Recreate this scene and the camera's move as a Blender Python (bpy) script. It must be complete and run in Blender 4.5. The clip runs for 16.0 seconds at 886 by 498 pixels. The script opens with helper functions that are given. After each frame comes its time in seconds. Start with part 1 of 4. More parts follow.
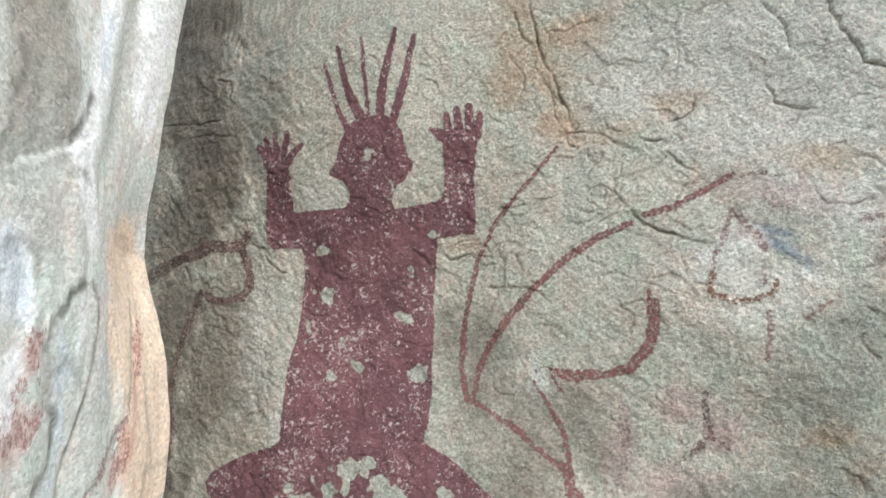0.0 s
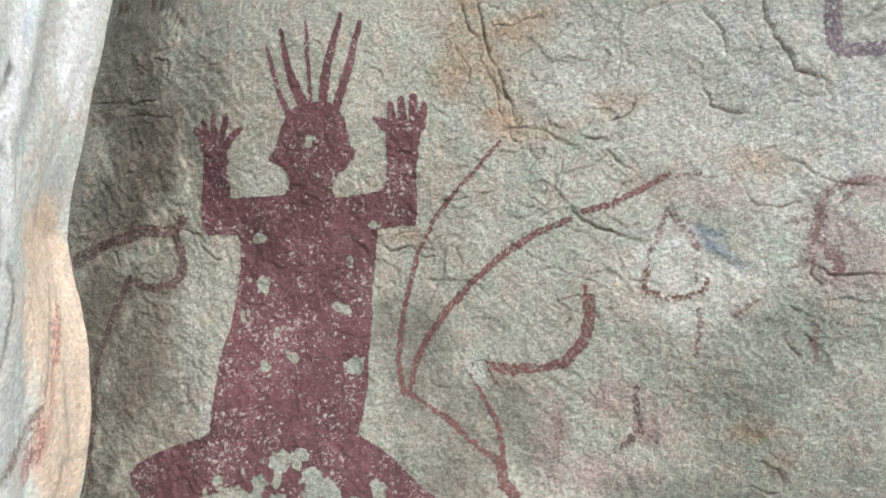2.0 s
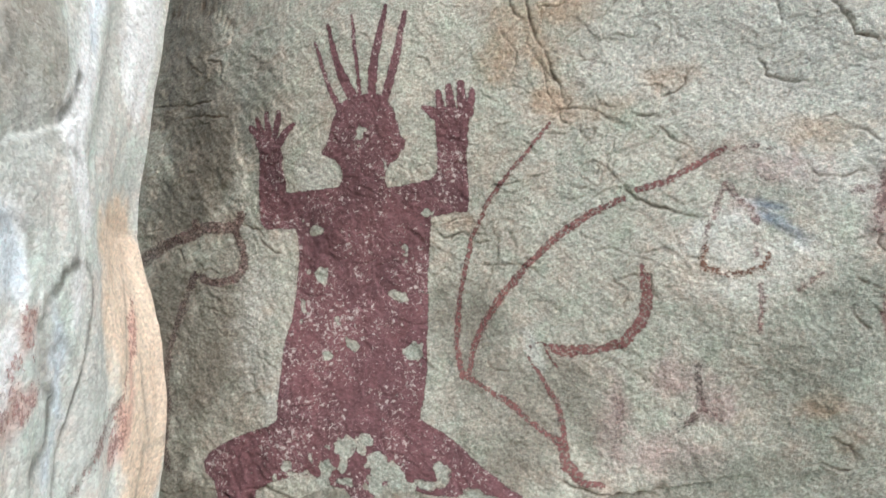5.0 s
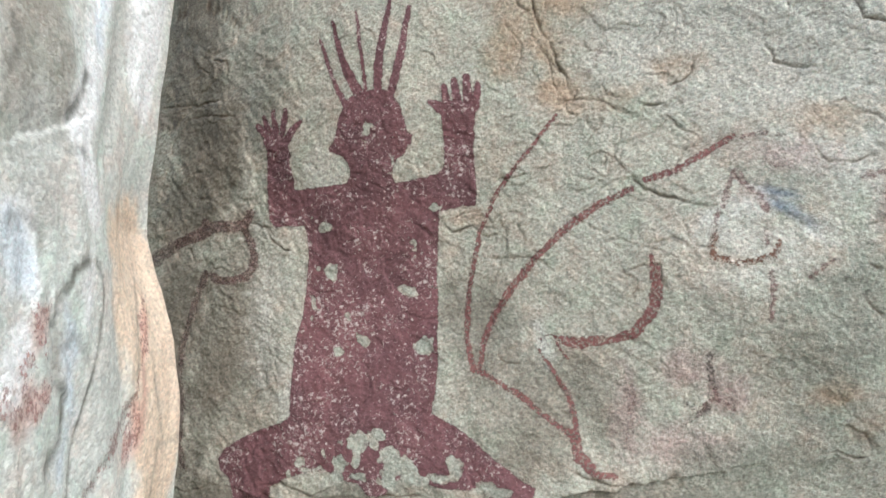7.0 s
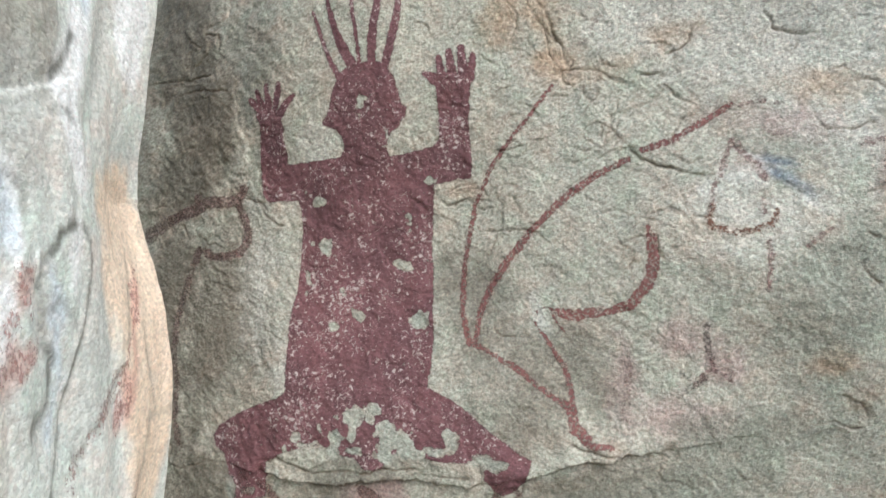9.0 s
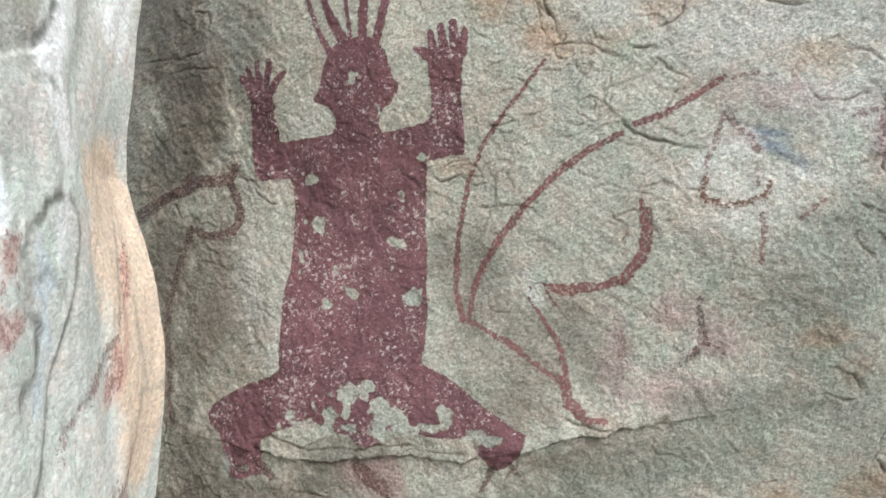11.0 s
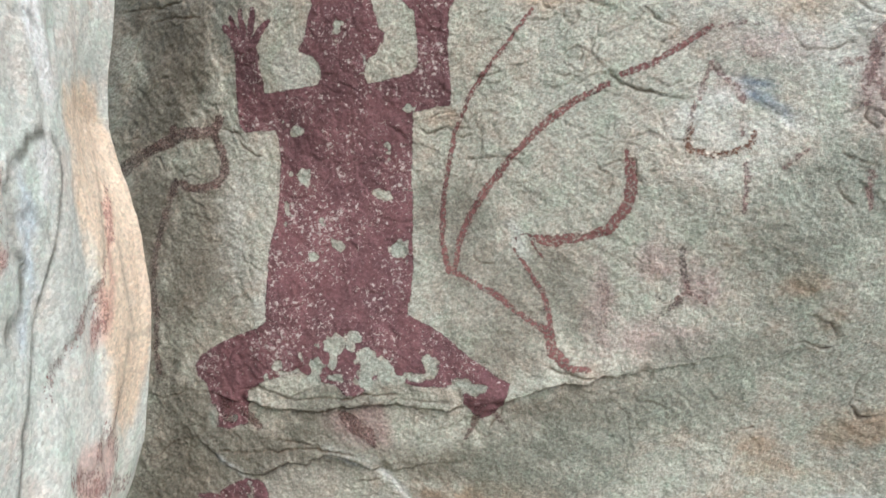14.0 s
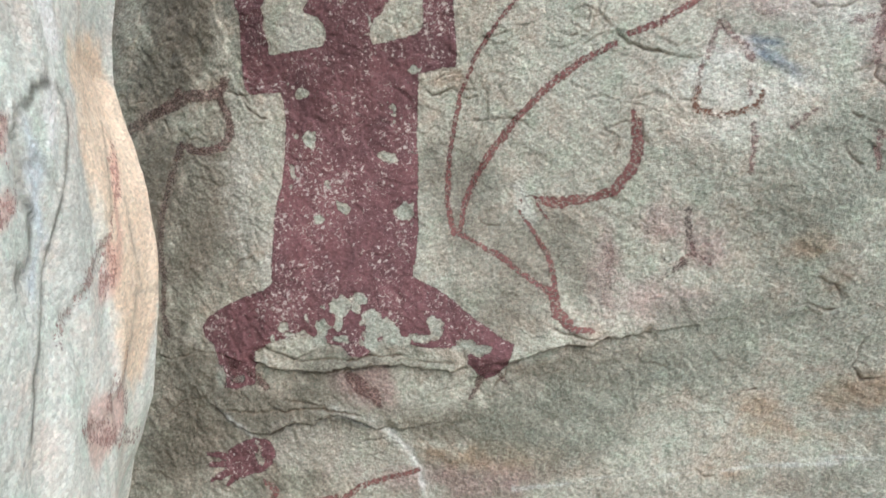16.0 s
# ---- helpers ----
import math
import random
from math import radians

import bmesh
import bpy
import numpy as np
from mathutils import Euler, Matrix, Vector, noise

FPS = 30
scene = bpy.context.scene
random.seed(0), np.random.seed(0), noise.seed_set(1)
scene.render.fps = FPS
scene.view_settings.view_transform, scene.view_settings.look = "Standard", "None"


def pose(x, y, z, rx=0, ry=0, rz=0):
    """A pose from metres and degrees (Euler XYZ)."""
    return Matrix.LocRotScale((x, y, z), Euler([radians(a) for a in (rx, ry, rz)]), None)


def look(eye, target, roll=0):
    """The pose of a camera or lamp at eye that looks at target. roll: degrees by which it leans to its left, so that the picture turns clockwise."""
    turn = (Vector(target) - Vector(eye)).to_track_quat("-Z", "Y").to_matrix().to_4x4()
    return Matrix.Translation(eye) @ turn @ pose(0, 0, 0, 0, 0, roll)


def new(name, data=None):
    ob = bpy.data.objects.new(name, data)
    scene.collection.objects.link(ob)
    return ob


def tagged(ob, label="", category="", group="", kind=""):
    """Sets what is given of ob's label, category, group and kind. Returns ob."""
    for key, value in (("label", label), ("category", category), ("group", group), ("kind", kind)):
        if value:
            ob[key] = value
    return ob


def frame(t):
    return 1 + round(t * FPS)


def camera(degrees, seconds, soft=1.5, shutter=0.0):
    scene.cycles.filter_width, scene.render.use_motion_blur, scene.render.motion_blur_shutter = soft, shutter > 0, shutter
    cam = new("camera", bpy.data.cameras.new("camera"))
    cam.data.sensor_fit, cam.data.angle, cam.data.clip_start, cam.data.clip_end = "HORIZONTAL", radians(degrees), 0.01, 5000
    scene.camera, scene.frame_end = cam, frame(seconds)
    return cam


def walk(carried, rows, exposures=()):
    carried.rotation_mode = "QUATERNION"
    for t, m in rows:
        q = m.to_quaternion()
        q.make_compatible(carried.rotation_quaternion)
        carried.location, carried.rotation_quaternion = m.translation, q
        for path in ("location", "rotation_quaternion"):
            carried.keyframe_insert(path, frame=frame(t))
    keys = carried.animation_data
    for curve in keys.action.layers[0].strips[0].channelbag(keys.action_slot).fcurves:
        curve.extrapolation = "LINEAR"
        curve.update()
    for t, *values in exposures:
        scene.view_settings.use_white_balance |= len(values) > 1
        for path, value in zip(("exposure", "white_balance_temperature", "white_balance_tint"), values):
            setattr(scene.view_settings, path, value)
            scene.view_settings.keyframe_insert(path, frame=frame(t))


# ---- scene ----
cam = camera(65.5, 16.0, soft=1.65)
PATH = [
    (0, (0.057, -0.101, 1.418), (-0.031, 1.897, 1.455), -0.3),
    (0.5, (0.057, -0.099, 1.42), (0.03, 1.9, 1.475), 0.2),
    (1, (0.057, -0.098, 1.417), (0.081, 1.901, 1.478), 0.6),
    (1.5, (0.062, -0.097, 1.415), (0.115, 1.902, 1.459), 0.9),
    (2, (0.064, -0.093, 1.415), (0.138, 1.906, 1.434), 1.2),
    (2.5, (0.072, -0.092, 1.409), (0.129, 1.907, 1.44), 1.1),
    (3, (0.076, -0.097, 1.405), (0.041, 1.903, 1.372), -1.3),
    (3.5, (0.066, -0.099, 1.408), (0.071, 1.901, 1.405), 1.8),
    (4, (0.058, -0.1, 1.412), (0.025, 1.899, 1.369), 0.7),
    (4.2, (0.057, -0.103, 1.411), (0.003, 1.896, 1.396), -0.3),
    (6.5, (0.063, -0.102, 1.409), (-0.027, 1.896, 1.39), -1.6),
    (7, (0.062, -0.103, 1.405), (-0.042, 1.895, 1.382), -2.1),
    (7.5, (0.06, -0.099, 1.4), (-0.031, 1.898, 1.429), -1.9),
    (8, (0.062, -0.098, 1.395), (-0.029, 1.9, 1.39), -2.0),
    (8.5, (0.064, -0.095, 1.387), (-0.036, 1.902, 1.347), -2.3),
    (11, (0.07, -0.089, 1.362), (-0.02, 1.907, 1.26), -2.7),
    (11.5, (0.07, -0.088, 1.358), (-0.009, 1.907, 1.24), -2.6),
    (12, (0.07, -0.09, 1.355), (-0.007, 1.905, 1.227), -2.5),
    (12.5, (0.067, -0.092, 1.351), (-0.013, 1.9, 1.196), -2.3),
    (13, (0.066, -0.093, 1.343), (-0.025, 1.896, 1.157), -2.6),
    (13.5, (0.069, -0.094, 1.337), (-0.042, 1.892, 1.131), -3.0),
    (14, (0.071, -0.094, 1.337), (0.014, 1.895, 1.134), -2.5),
    (14.5, (0.072, -0.096, 1.337), (0.041, 1.893, 1.128), -2.4),
    (15, (0.07, -0.098, 1.329), (0.015, 1.889, 1.106), -2.3),
    (15.5, (0.071, -0.1, 1.321), (-0.009, 1.885, 1.089), -2.7),
    (16, (0.071, -0.099, 1.314), (-0.005, 1.881, 1.04), -2.4),
]
walk(cam, [(t, look(eye, target, roll)) for t, eye, target, roll in PATH])

# ---- world and light ----
world = bpy.data.worlds.new("overcast_sky")
scene.world = world
world.use_nodes = True
wn = world.node_tree.nodes
sky = wn.new("ShaderNodeTexSky")
sky.sky_type, sky.sun_disc = "NISHITA", False
sky.sun_elevation, sky.sun_rotation = radians(41), radians(140)
sky.air_density, sky.dust_density, sky.ozone_density = 1.0, 1.5, 1.0
world.node_tree.links.new(sky.outputs[0], wn["Background"].inputs[0])
wn["Background"].inputs[1].default_value = 0.14
sun = new("sun", bpy.data.lights.new("sun", "SUN"))
sun.data.energy, sun.data.angle, sun.data.color = 1.5, radians(50), (0.95, 0.98, 1.0)
sun.matrix_world = look((3.0, -2.5, 5.4), (0.0, 1.1, 1.3))
scene.view_settings.exposure = 0.90


# ---- number helpers ----
def smooth(a, b, x):
    t = np.clip((x - a) / (b - a), 0, 1)
    return t * t * (3 - 2 * t)


def hashed(i, j, seed):
    h = np.sin(i * 127.1 + j * 311.7 + seed * 74.7) * 43758.5453
    return h - np.floor(h)


def wave(x, z, size, seed=0):
    """Smooth random relief between -1 and 1, with bumps about as wide as size."""
    x, z = x / size + 31.7 * seed, z / size + 17.3 * seed
    i, j = np.floor(x), np.floor(z)
    u, v = x - i, z - j
    u, v = u * u * (3 - 2 * u), v * v * (3 - 2 * v)
    low = hashed(i, j, seed) * (1 - u) + hashed(i + 1, j, seed) * u
    high = hashed(i, j + 1, seed) * (1 - u) + hashed(i + 1, j + 1, seed) * u
    return 2 * (low * (1 - v) + high * v) - 1


def fbm(x, z, size, octaves, seed=0):
    total, part_of = 0, 1.0
    for k in range(octaves):
        total = total + part_of * wave(x * math.cos(k) + z * math.sin(k), z * math.cos(k) - x * math.sin(k), size / 2**k, seed + k)
        part_of *= 0.5
    return total


def axis(low, high, step, far_low, far_high, coarse):
    """Coordinates that are close together between low and high and widen away from it."""
    fine = np.arange(low, high + step / 2, step)
    left = low - np.geomspace(step, low - far_low, coarse)[::-1]
    right = fine[-1] + np.geomspace(step, far_high - fine[-1], coarse)
    return np.concatenate([left, fine, right])


def line_distance(x, z, line, reach=0.25):
    """Distance to a bent line of (x, z, half width) less that half width, the bare distance, and the side."""
    best, bare, side = np.full(x.shape, 9.0), np.full(x.shape, 9.0), np.zeros(x.shape)
    for p, q in zip(line, line[1:]):
        near = (x > min(p[0], q[0]) - reach) & (x < max(p[0], q[0]) + reach) & (z > min(p[1], q[1]) - reach) & (z < max(p[1], q[1]) + reach)
        if not near.any():
            continue
        px, pz = x[near] - p[0], z[near] - p[1]
        ux, uz = q[0] - p[0], q[1] - p[1]
        along = np.clip((px * ux + pz * uz) / (ux * ux + uz * uz + 1e-12), 0, 1)
        far = np.hypot(px - along * ux, pz - along * uz)
        d = far - (p[2] + (q[2] - p[2]) * along)
        closer = far < bare[near]
        side[near] = np.where(closer, np.sign(ux * pz - uz * px), side[near])
        bare[near] = np.minimum(bare[near], far)
        best[near] = np.minimum(best[near], d)
    return best, bare, side


def area_distance(x, z, outline):
    """Signed distance to a closed outline, negative inside."""
    far, inside = np.full(x.shape, 9.0), np.zeros(x.shape, bool)
    xs, zs = [p[0] for p in outline], [p[1] for p in outline]
    near = (x > min(xs) - 0.04) & (x < max(xs) + 0.04) & (z > min(zs) - 0.04) & (z < max(zs) + 0.04)
    gx, gz = x[near], z[near]
    d, hit = np.full(gx.shape, 9.0), np.zeros(gx.shape, bool)
    for p, q in zip(outline, outline[1:] + outline[:1]):
        ux, uz = q[0] - p[0], q[1] - p[1]
        along = np.clip(((gx - p[0]) * ux + (gz - p[1]) * uz) / (ux * ux + uz * uz + 1e-12), 0, 1)
        d = np.minimum(d, np.hypot(gx - p[0] - along * ux, gz - p[1] - along * uz))
        if abs(uz) > 1e-9:
            hit ^= ((p[1] > gz) != (q[1] > gz)) & (gx < ux * (gz - p[1]) / uz + p[0])
    far[near] = np.where(hit, -d, d)
    return far


def window(a, b, line, reach):
    """The part of a lattice over the coordinates a and b that lies within reach of a line."""
    us, vs = [p[0] for p in line], [p[1] for p in line]
    i, j = np.searchsorted(a, (min(us) - reach, max(us) + reach))
    k, n = np.searchsorted(b, (min(vs) - reach, max(vs) + reach))
    return slice(i, max(j, i + 1)), slice(k, max(n, k + 1))


def blob(x, z, spot):
    """Signed distance, roughly, to an oval patch (x, z, half width, half height, lean in degrees)."""
    cx, cz, w, h, lean = spot
    c, s = math.cos(radians(lean)), math.sin(radians(lean))
    px, pz = (x - cx) * c + (z - cz) * s, (z - cz) * c - (x - cx) * s
    return (np.hypot(px / w, pz / h) - 1) * min(w, h)


# ---- materials ----
def shader(name):
    mat = bpy.data.materials.new(name)
    mat.use_nodes = True
    tree = mat.node_tree
    return mat, tree, tree.nodes["Principled BSDF"]


def node(tree, kind, **values):
    made = tree.nodes.new(kind)
    for key, value in values.items():
        made.inputs[key].default_value = value
    return made


def grain(tree, place, size, detail=4.0, rough=0.6, warp=0.0):
    made = node(tree, "ShaderNodeTexNoise", Scale=size, Detail=detail, Roughness=rough, Distortion=warp)
    tree.links.new(place, made.inputs["Vector"])
    return made.outputs["Fac"]


def levels(tree, value, low, high, out_low=0.0, out_high=1.0):
    made = node(tree, "ShaderNodeMapRange")
    tree.links.new(value, made.inputs[0])
    for k, v in zip((1, 2, 3, 4), (low, high, out_low, out_high)):
        made.inputs[k].default_value = v
    return made.outputs[0]


def blend(tree, fac, a, b, mode="MIX"):
    made = tree.nodes.new("ShaderNodeMix")
    made.data_type, made.blend_type = "RGBA", mode
    for slot, value in ((0, fac), (6, a), (7, b)):
        if isinstance(value, (tuple, float, int)):
            made.inputs[slot].default_value = (*value, 1) if isinstance(value, tuple) else value
        else:
            tree.links.new(value, made.inputs[slot])
    return made.outputs[2]


def times(tree, a, b, operation="MULTIPLY"):
    made = tree.nodes.new("ShaderNodeMath")
    made.operation = operation
    for slot, value in ((0, a), (1, b)):
        if isinstance(value, (float, int)):
            made.inputs[slot].default_value = value
        else:
            tree.links.new(value, made.inputs[slot])
    return made.outputs[0]


def layer(tree, name):
    made = tree.nodes.new("ShaderNodeAttribute")
    made.attribute_name = name
    return made.outputs["Fac"]


def relief(tree, bsdf, heights, strength=0.5):
    """Fine bumps from (value, metres) pairs."""
    total = None
    for value, metres in heights:
        h = times(tree, value, metres)
        total = h if total is None else times(tree, total, h, "ADD")
    bump = node(tree, "ShaderNodeBump", Strength=strength, Distance=1.0)
    tree.links.new(total, bump.inputs["Height"])
    tree.links.new(bump.outputs[0], bsdf.inputs["Normal"])


def minerals(tree, place, size, warp=0.0022):
    """Random values, cell by cell, of interlocking crystals about 1/size metres across."""
    wobble = node(tree, "ShaderNodeTexNoise", Scale=size * 1.3, Detail=2.0)
    tree.links.new(place, wobble.inputs["Vector"])
    offset = tree.nodes.new("ShaderNodeVectorMath")
    offset.operation = "MULTIPLY_ADD"
    tree.links.new(wobble.outputs["Color"], offset.inputs[0])
    offset.inputs[1].default_value = (warp, warp, warp)
    tree.links.new(place, offset.inputs[2])
    cells = node(tree, "ShaderNodeTexVoronoi", Scale=size)
    tree.links.new(offset.outputs[0], cells.inputs["Vector"])
    split = tree.nodes.new("ShaderNodeSeparateColor")
    tree.links.new(cells.outputs["Color"], split.inputs[0])
    return split.outputs[0], split.outputs[1], cells.outputs["Distance"]


def rock_material(name, warm, cool, pale, dark, stains, bumps, stretch=1.0, contrast=1.0, grit=180.0, patchy=0.45):
    mat, tree, bsdf = shader(name)
    coords = tree.nodes.new("ShaderNodeTexCoord").outputs["Object"]
    mapping = node(tree, "ShaderNodeMapping", Scale=(1, stretch, 1))
    tree.links.new(coords, mapping.inputs["Vector"])
    place = mapping.outputs[0]
    broad = levels(tree, grain(tree, place, 4.0, 5, 0.65, 0.4), 0.36, 0.64)
    hue = grain(tree, place, 17.0, 4, 0.6, 0.3)
    middle = grain(tree, place, 42.0, 6, 0.70, 0.15)
    fine = grain(tree, place, grit, 4, 0.62)
    dust = grain(tree, place, 520.0, 2, 0.6)
    bright, tone, rim = minerals(tree, place, grit * 1.35)
    colour = blend(tree, broad, warm, cool)
    colour = blend(tree, levels(tree, layer(tree, "cool"), 0, 1, 0, 0.6), colour, cool)
    colour = blend(tree, levels(tree, hue, 0.50, 0.66, 0, 0.48), colour, (warm[0] * 1.07, warm[1] * 0.90, warm[2] * 0.88))
    colour = blend(tree, levels(tree, hue, 0.48, 0.34, 0, 0.48), colour, (cool[0] * 0.86, cool[1] * 1.0, cool[2] * 0.93))
    colour = blend(tree, levels(tree, middle, 0.50, 0.72, 0, 0.22 * contrast), colour, pale)
    colour = blend(tree, levels(tree, middle, 0.46, 0.28, 0, 0.22 * contrast), colour, dark)
    # real stains and painted shade alike are tints laid over the rock
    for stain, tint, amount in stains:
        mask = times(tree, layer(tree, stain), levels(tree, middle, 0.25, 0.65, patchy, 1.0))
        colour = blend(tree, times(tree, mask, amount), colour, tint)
    colour = blend(tree, levels(tree, tone, 0.70, 1.0, 0, 0.50 * contrast), colour, (1.06, 0.94, 0.92), "MULTIPLY")
    colour = blend(tree, levels(tree, tone, 0.30, 0.0, 0, 0.50 * contrast), colour, (0.90, 1.03, 0.98), "MULTIPLY")
    colour = blend(tree, 1.0, colour, levels(tree, bright, 0.0, 1.0, 1 - 0.24 * contrast, 1 + 0.24 * contrast), "MULTIPLY")
    colour = blend(tree, 1.0, colour, levels(tree, fine, 0.30, 0.70, 1 - 0.25 * contrast, 1 + 0.25 * contrast), "MULTIPLY")
    colour = blend(tree, 1.0, colour, levels(tree, dust, 0.35, 0.70, 1 + 0.10 * contrast, 1 - 0.20 * contrast), "MULTIPLY")
    tree.links.new(colour, bsdf.inputs["Base Color"])
    tree.links.new(levels(tree, middle, 0.3, 0.7, 0.78, 0.95), bsdf.inputs["Roughness"])
    bsdf.inputs["Specular IOR Level"].default_value = 0.3
    relief(tree, bsdf, ((fine, bumps[0]), (middle, bumps[1]), (dust, bumps[2]), (rim, -0.0006 * contrast)), 0.8)
    return mat


WALL_STAINS_AND_SHADE = (
    # film is no coating: it paints the shade beside the pillar and low down
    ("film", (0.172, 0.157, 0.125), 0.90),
    ("pale_patch", (0.57, 0.56, 0.50), 0.72),
    # real dark staining, widened to paint the shade beside the pillar as well
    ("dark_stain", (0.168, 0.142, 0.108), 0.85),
    ("rust", (0.37, 0.235, 0.14), 0.62),
    # shade in the corner by the pillar, painted into the rock's colour
    ("wall_shade", (0.158, 0.148, 0.118), 0.75),
    ("scar", (0.44, 0.42, 0.37), 0.5),
    ("lichen", (0.33, 0.36, 0.31), 0.75),
    ("pink", (0.37, 0.255, 0.240), 0.64),
    ("white", (0.66, 0.67, 0.62), 0.6),
    ("chalk", (0.66, 0.68, 0.66), 0.65),
    ("blue", (0.10, 0.14, 0.185), 0.95),
    ("grey_green", (0.205, 0.220, 0.180), 0.75),
    ("crevice", (0.095, 0.062, 0.040), 0.95),
)
stone = rock_material("weathered_granite", (0.420, 0.390, 0.318), (0.392, 0.390, 0.330), (0.62, 0.60, 0.53), (0.17, 0.155, 0.125), WALL_STAINS_AND_SHADE, (0.0036, 0.0034, 0.0008))
PILLAR_STAINS_AND_SHADE = (
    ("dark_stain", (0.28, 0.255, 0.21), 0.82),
    # grey of the pillar's hollows: shade painted into the stone
    ("hollow_shade", (0.50, 0.515, 0.48), 0.72),
    ("peach", (0.80, 0.62, 0.46), 0.9),
    ("pink", (0.62, 0.33, 0.28), 0.55),
    ("white", (0.92, 0.93, 0.92), 1.0),
    ("blue", (0.68, 0.77, 0.83), 0.85),
    ("crevice", (0.13, 0.13, 0.11), 0.95),
)
pale_stone = rock_material("pale_weathered_granite", (0.71, 0.705, 0.64), (0.67, 0.71, 0.665), (0.84, 0.83, 0.79), (0.42, 0.41, 0.37), PILLAR_STAINS_AND_SHADE, (0.0022, 0.0020, 0.0005), 0.7, 0.62, 175.0, 0.75)


def pigment(name, tint, deep, worn=(0.60, 0.72), cover=1.0, specks=True, grit=0.5, fray=0.014):
    """Thin ochre paint that has flaked off the grain tips in places and frays along its edge."""
    mat, tree, bsdf = shader(name)
    place = tree.nodes.new("ShaderNodeTexCoord").outputs["Object"]
    tall = node(tree, "ShaderNodeMapping", Scale=(1, 1, 0.22))
    tree.links.new(place, tall.inputs["Vector"])
    broad = levels(tree, grain(tree, place, 9.0, 4, 0.6), 0.35, 0.65)
    runs = grain(tree, tall.outputs[0], 26.0, 4, 0.6, 0.3)
    middle = grain(tree, place, 42.0, 6, 0.70, 0.15)
    fine = grain(tree, place, 180.0, 4, 0.62)
    dust = grain(tree, place, 520.0, 2, 0.6)
    bright, _, rim = minerals(tree, place, 243.0)
    colour = blend(tree, broad, deep, tint)
    colour = blend(tree, levels(tree, runs, 0.50, 0.68, 0, 0.45), colour, tuple(min(1, c * 1.25 + 0.02) for c in tint))
    colour = blend(tree, levels(tree, runs, 0.48, 0.34, 0, 0.40), colour, tuple(c * 0.8 for c in deep))
    colour = blend(tree, levels(tree, fine, 0.50, 0.70, 0, 0.40), colour, tuple(min(1, c * 1.5 + 0.04) for c in tint))
    colour = blend(tree, levels(tree, fine, 0.48, 0.30, 0, 0.45), colour, tuple(c * 0.62 for c in deep))
    colour = blend(tree, 1.0, colour, levels(tree, bright, 0.0, 1.0, 0.86, 1.14), "MULTIPLY")
    if specks:
        crowd = levels(tree, grain(tree, place, 12.0, 4, 0.65), 0.36, 0.64, -0.04, 0.075)
        pits = times(tree, grain(tree, place, 135.0, 4, 0.60, 0.5), crowd, "ADD")
        flecks = times(tree, grain(tree, place, 300.0, 3, 0.6, 0.4), crowd, "ADD")
        colour = blend(tree, levels(tree, flecks, 0.61, 0.67, 0, 0.60), colour, (0.44, 0.32, 0.31))
        colour = blend(tree, levels(tree, pits, 0.612, 0.66, 0, 0.85), colour, (0.52, 0.44, 0.41))
    tree.links.new(colour, bsdf.inputs["Base Color"])
    bsdf.inputs["Roughness"].default_value = 0.85
    bsdf.inputs["Specular IOR Level"].default_value = 0.3
    relief(tree, bsdf, ((fine, 0.0036), (middle, 0.0034), (dust, 0.0008), (rim, -0.0006)), 0.8)
    gone = times(tree, levels(tree, middle, worn[0], worn[1]), levels(tree, fine, 0.40, 0.54), "MULTIPLY")
    thin = times(tree, 1.0 - cover, gone, "ADD")
    thin = times(tree, thin, levels(tree, fine, 0.44, 0.62, 0.0, grit), "ADD")
    ragged = times(tree, times(tree, times(tree, fine, 0.6), times(tree, dust, 0.4), "ADD"), -0.5, "ADD")
    rim_line = times(tree, layer(tree, "edge"), times(tree, ragged, fray), "ADD")
    thin = times(tree, thin, levels(tree, rim_line, -0.0016, 0.0010), "ADD")
    bare = tree.nodes.new("ShaderNodeBsdfTransparent")
    mix = tree.nodes.new("ShaderNodeMixShader")
    clamp = node(tree, "ShaderNodeClamp")
    tree.links.new(thin, clamp.inputs[0])
    tree.links.new(clamp.outputs[0], mix.inputs[0])
    tree.links.new(bsdf.outputs[0], mix.inputs[1])
    tree.links.new(bare.outputs[0], mix.inputs[2])
    tree.links.new(mix.outputs[0], tree.nodes["Material Output"].inputs[0])
    return mat


ochre = pigment("dark_red_ochre", (0.180, 0.079, 0.084), (0.126, 0.060, 0.066), (0.63, 0.78), 0.97, True, 0.12, 0.010)
thin_ochre = pigment("thin_red_ochre", (0.270, 0.126, 0.112), (0.215, 0.100, 0.094), (0.56, 0.76), 0.84, False, 0.45, 0.010)
faded_ochre = pigment("faded_pink_ochre", (0.28, 0.135, 0.128), (0.24, 0.115, 0.112), (0.52, 0.72), 0.58, False, 0.5, 0.016)
dull_ochre = pigment("dull_brown_red_ochre", (0.185, 0.100, 0.088), (0.150, 0.085, 0.076), (0.56, 0.76), 0.70, False, 0.35, 0.016)
dim_ochre = pigment("dim_brown_red_ochre", (0.175, 0.105, 0.092), (0.150, 0.090, 0.080), (0.52, 0.74), 0.62, False, 0.4, 0.020)
brown_ochre = pigment("brown_ochre", (0.225, 0.115, 0.078), (0.18, 0.092, 0.065), (0.54, 0.74), 0.78, False, 0.5, 0.018)
black_ochre = pigment("dark_brown_pigment", (0.115, 0.072, 0.070), (0.09, 0.06, 0.06), (0.54, 0.74), 0.62, False, 0.55, 0.018)
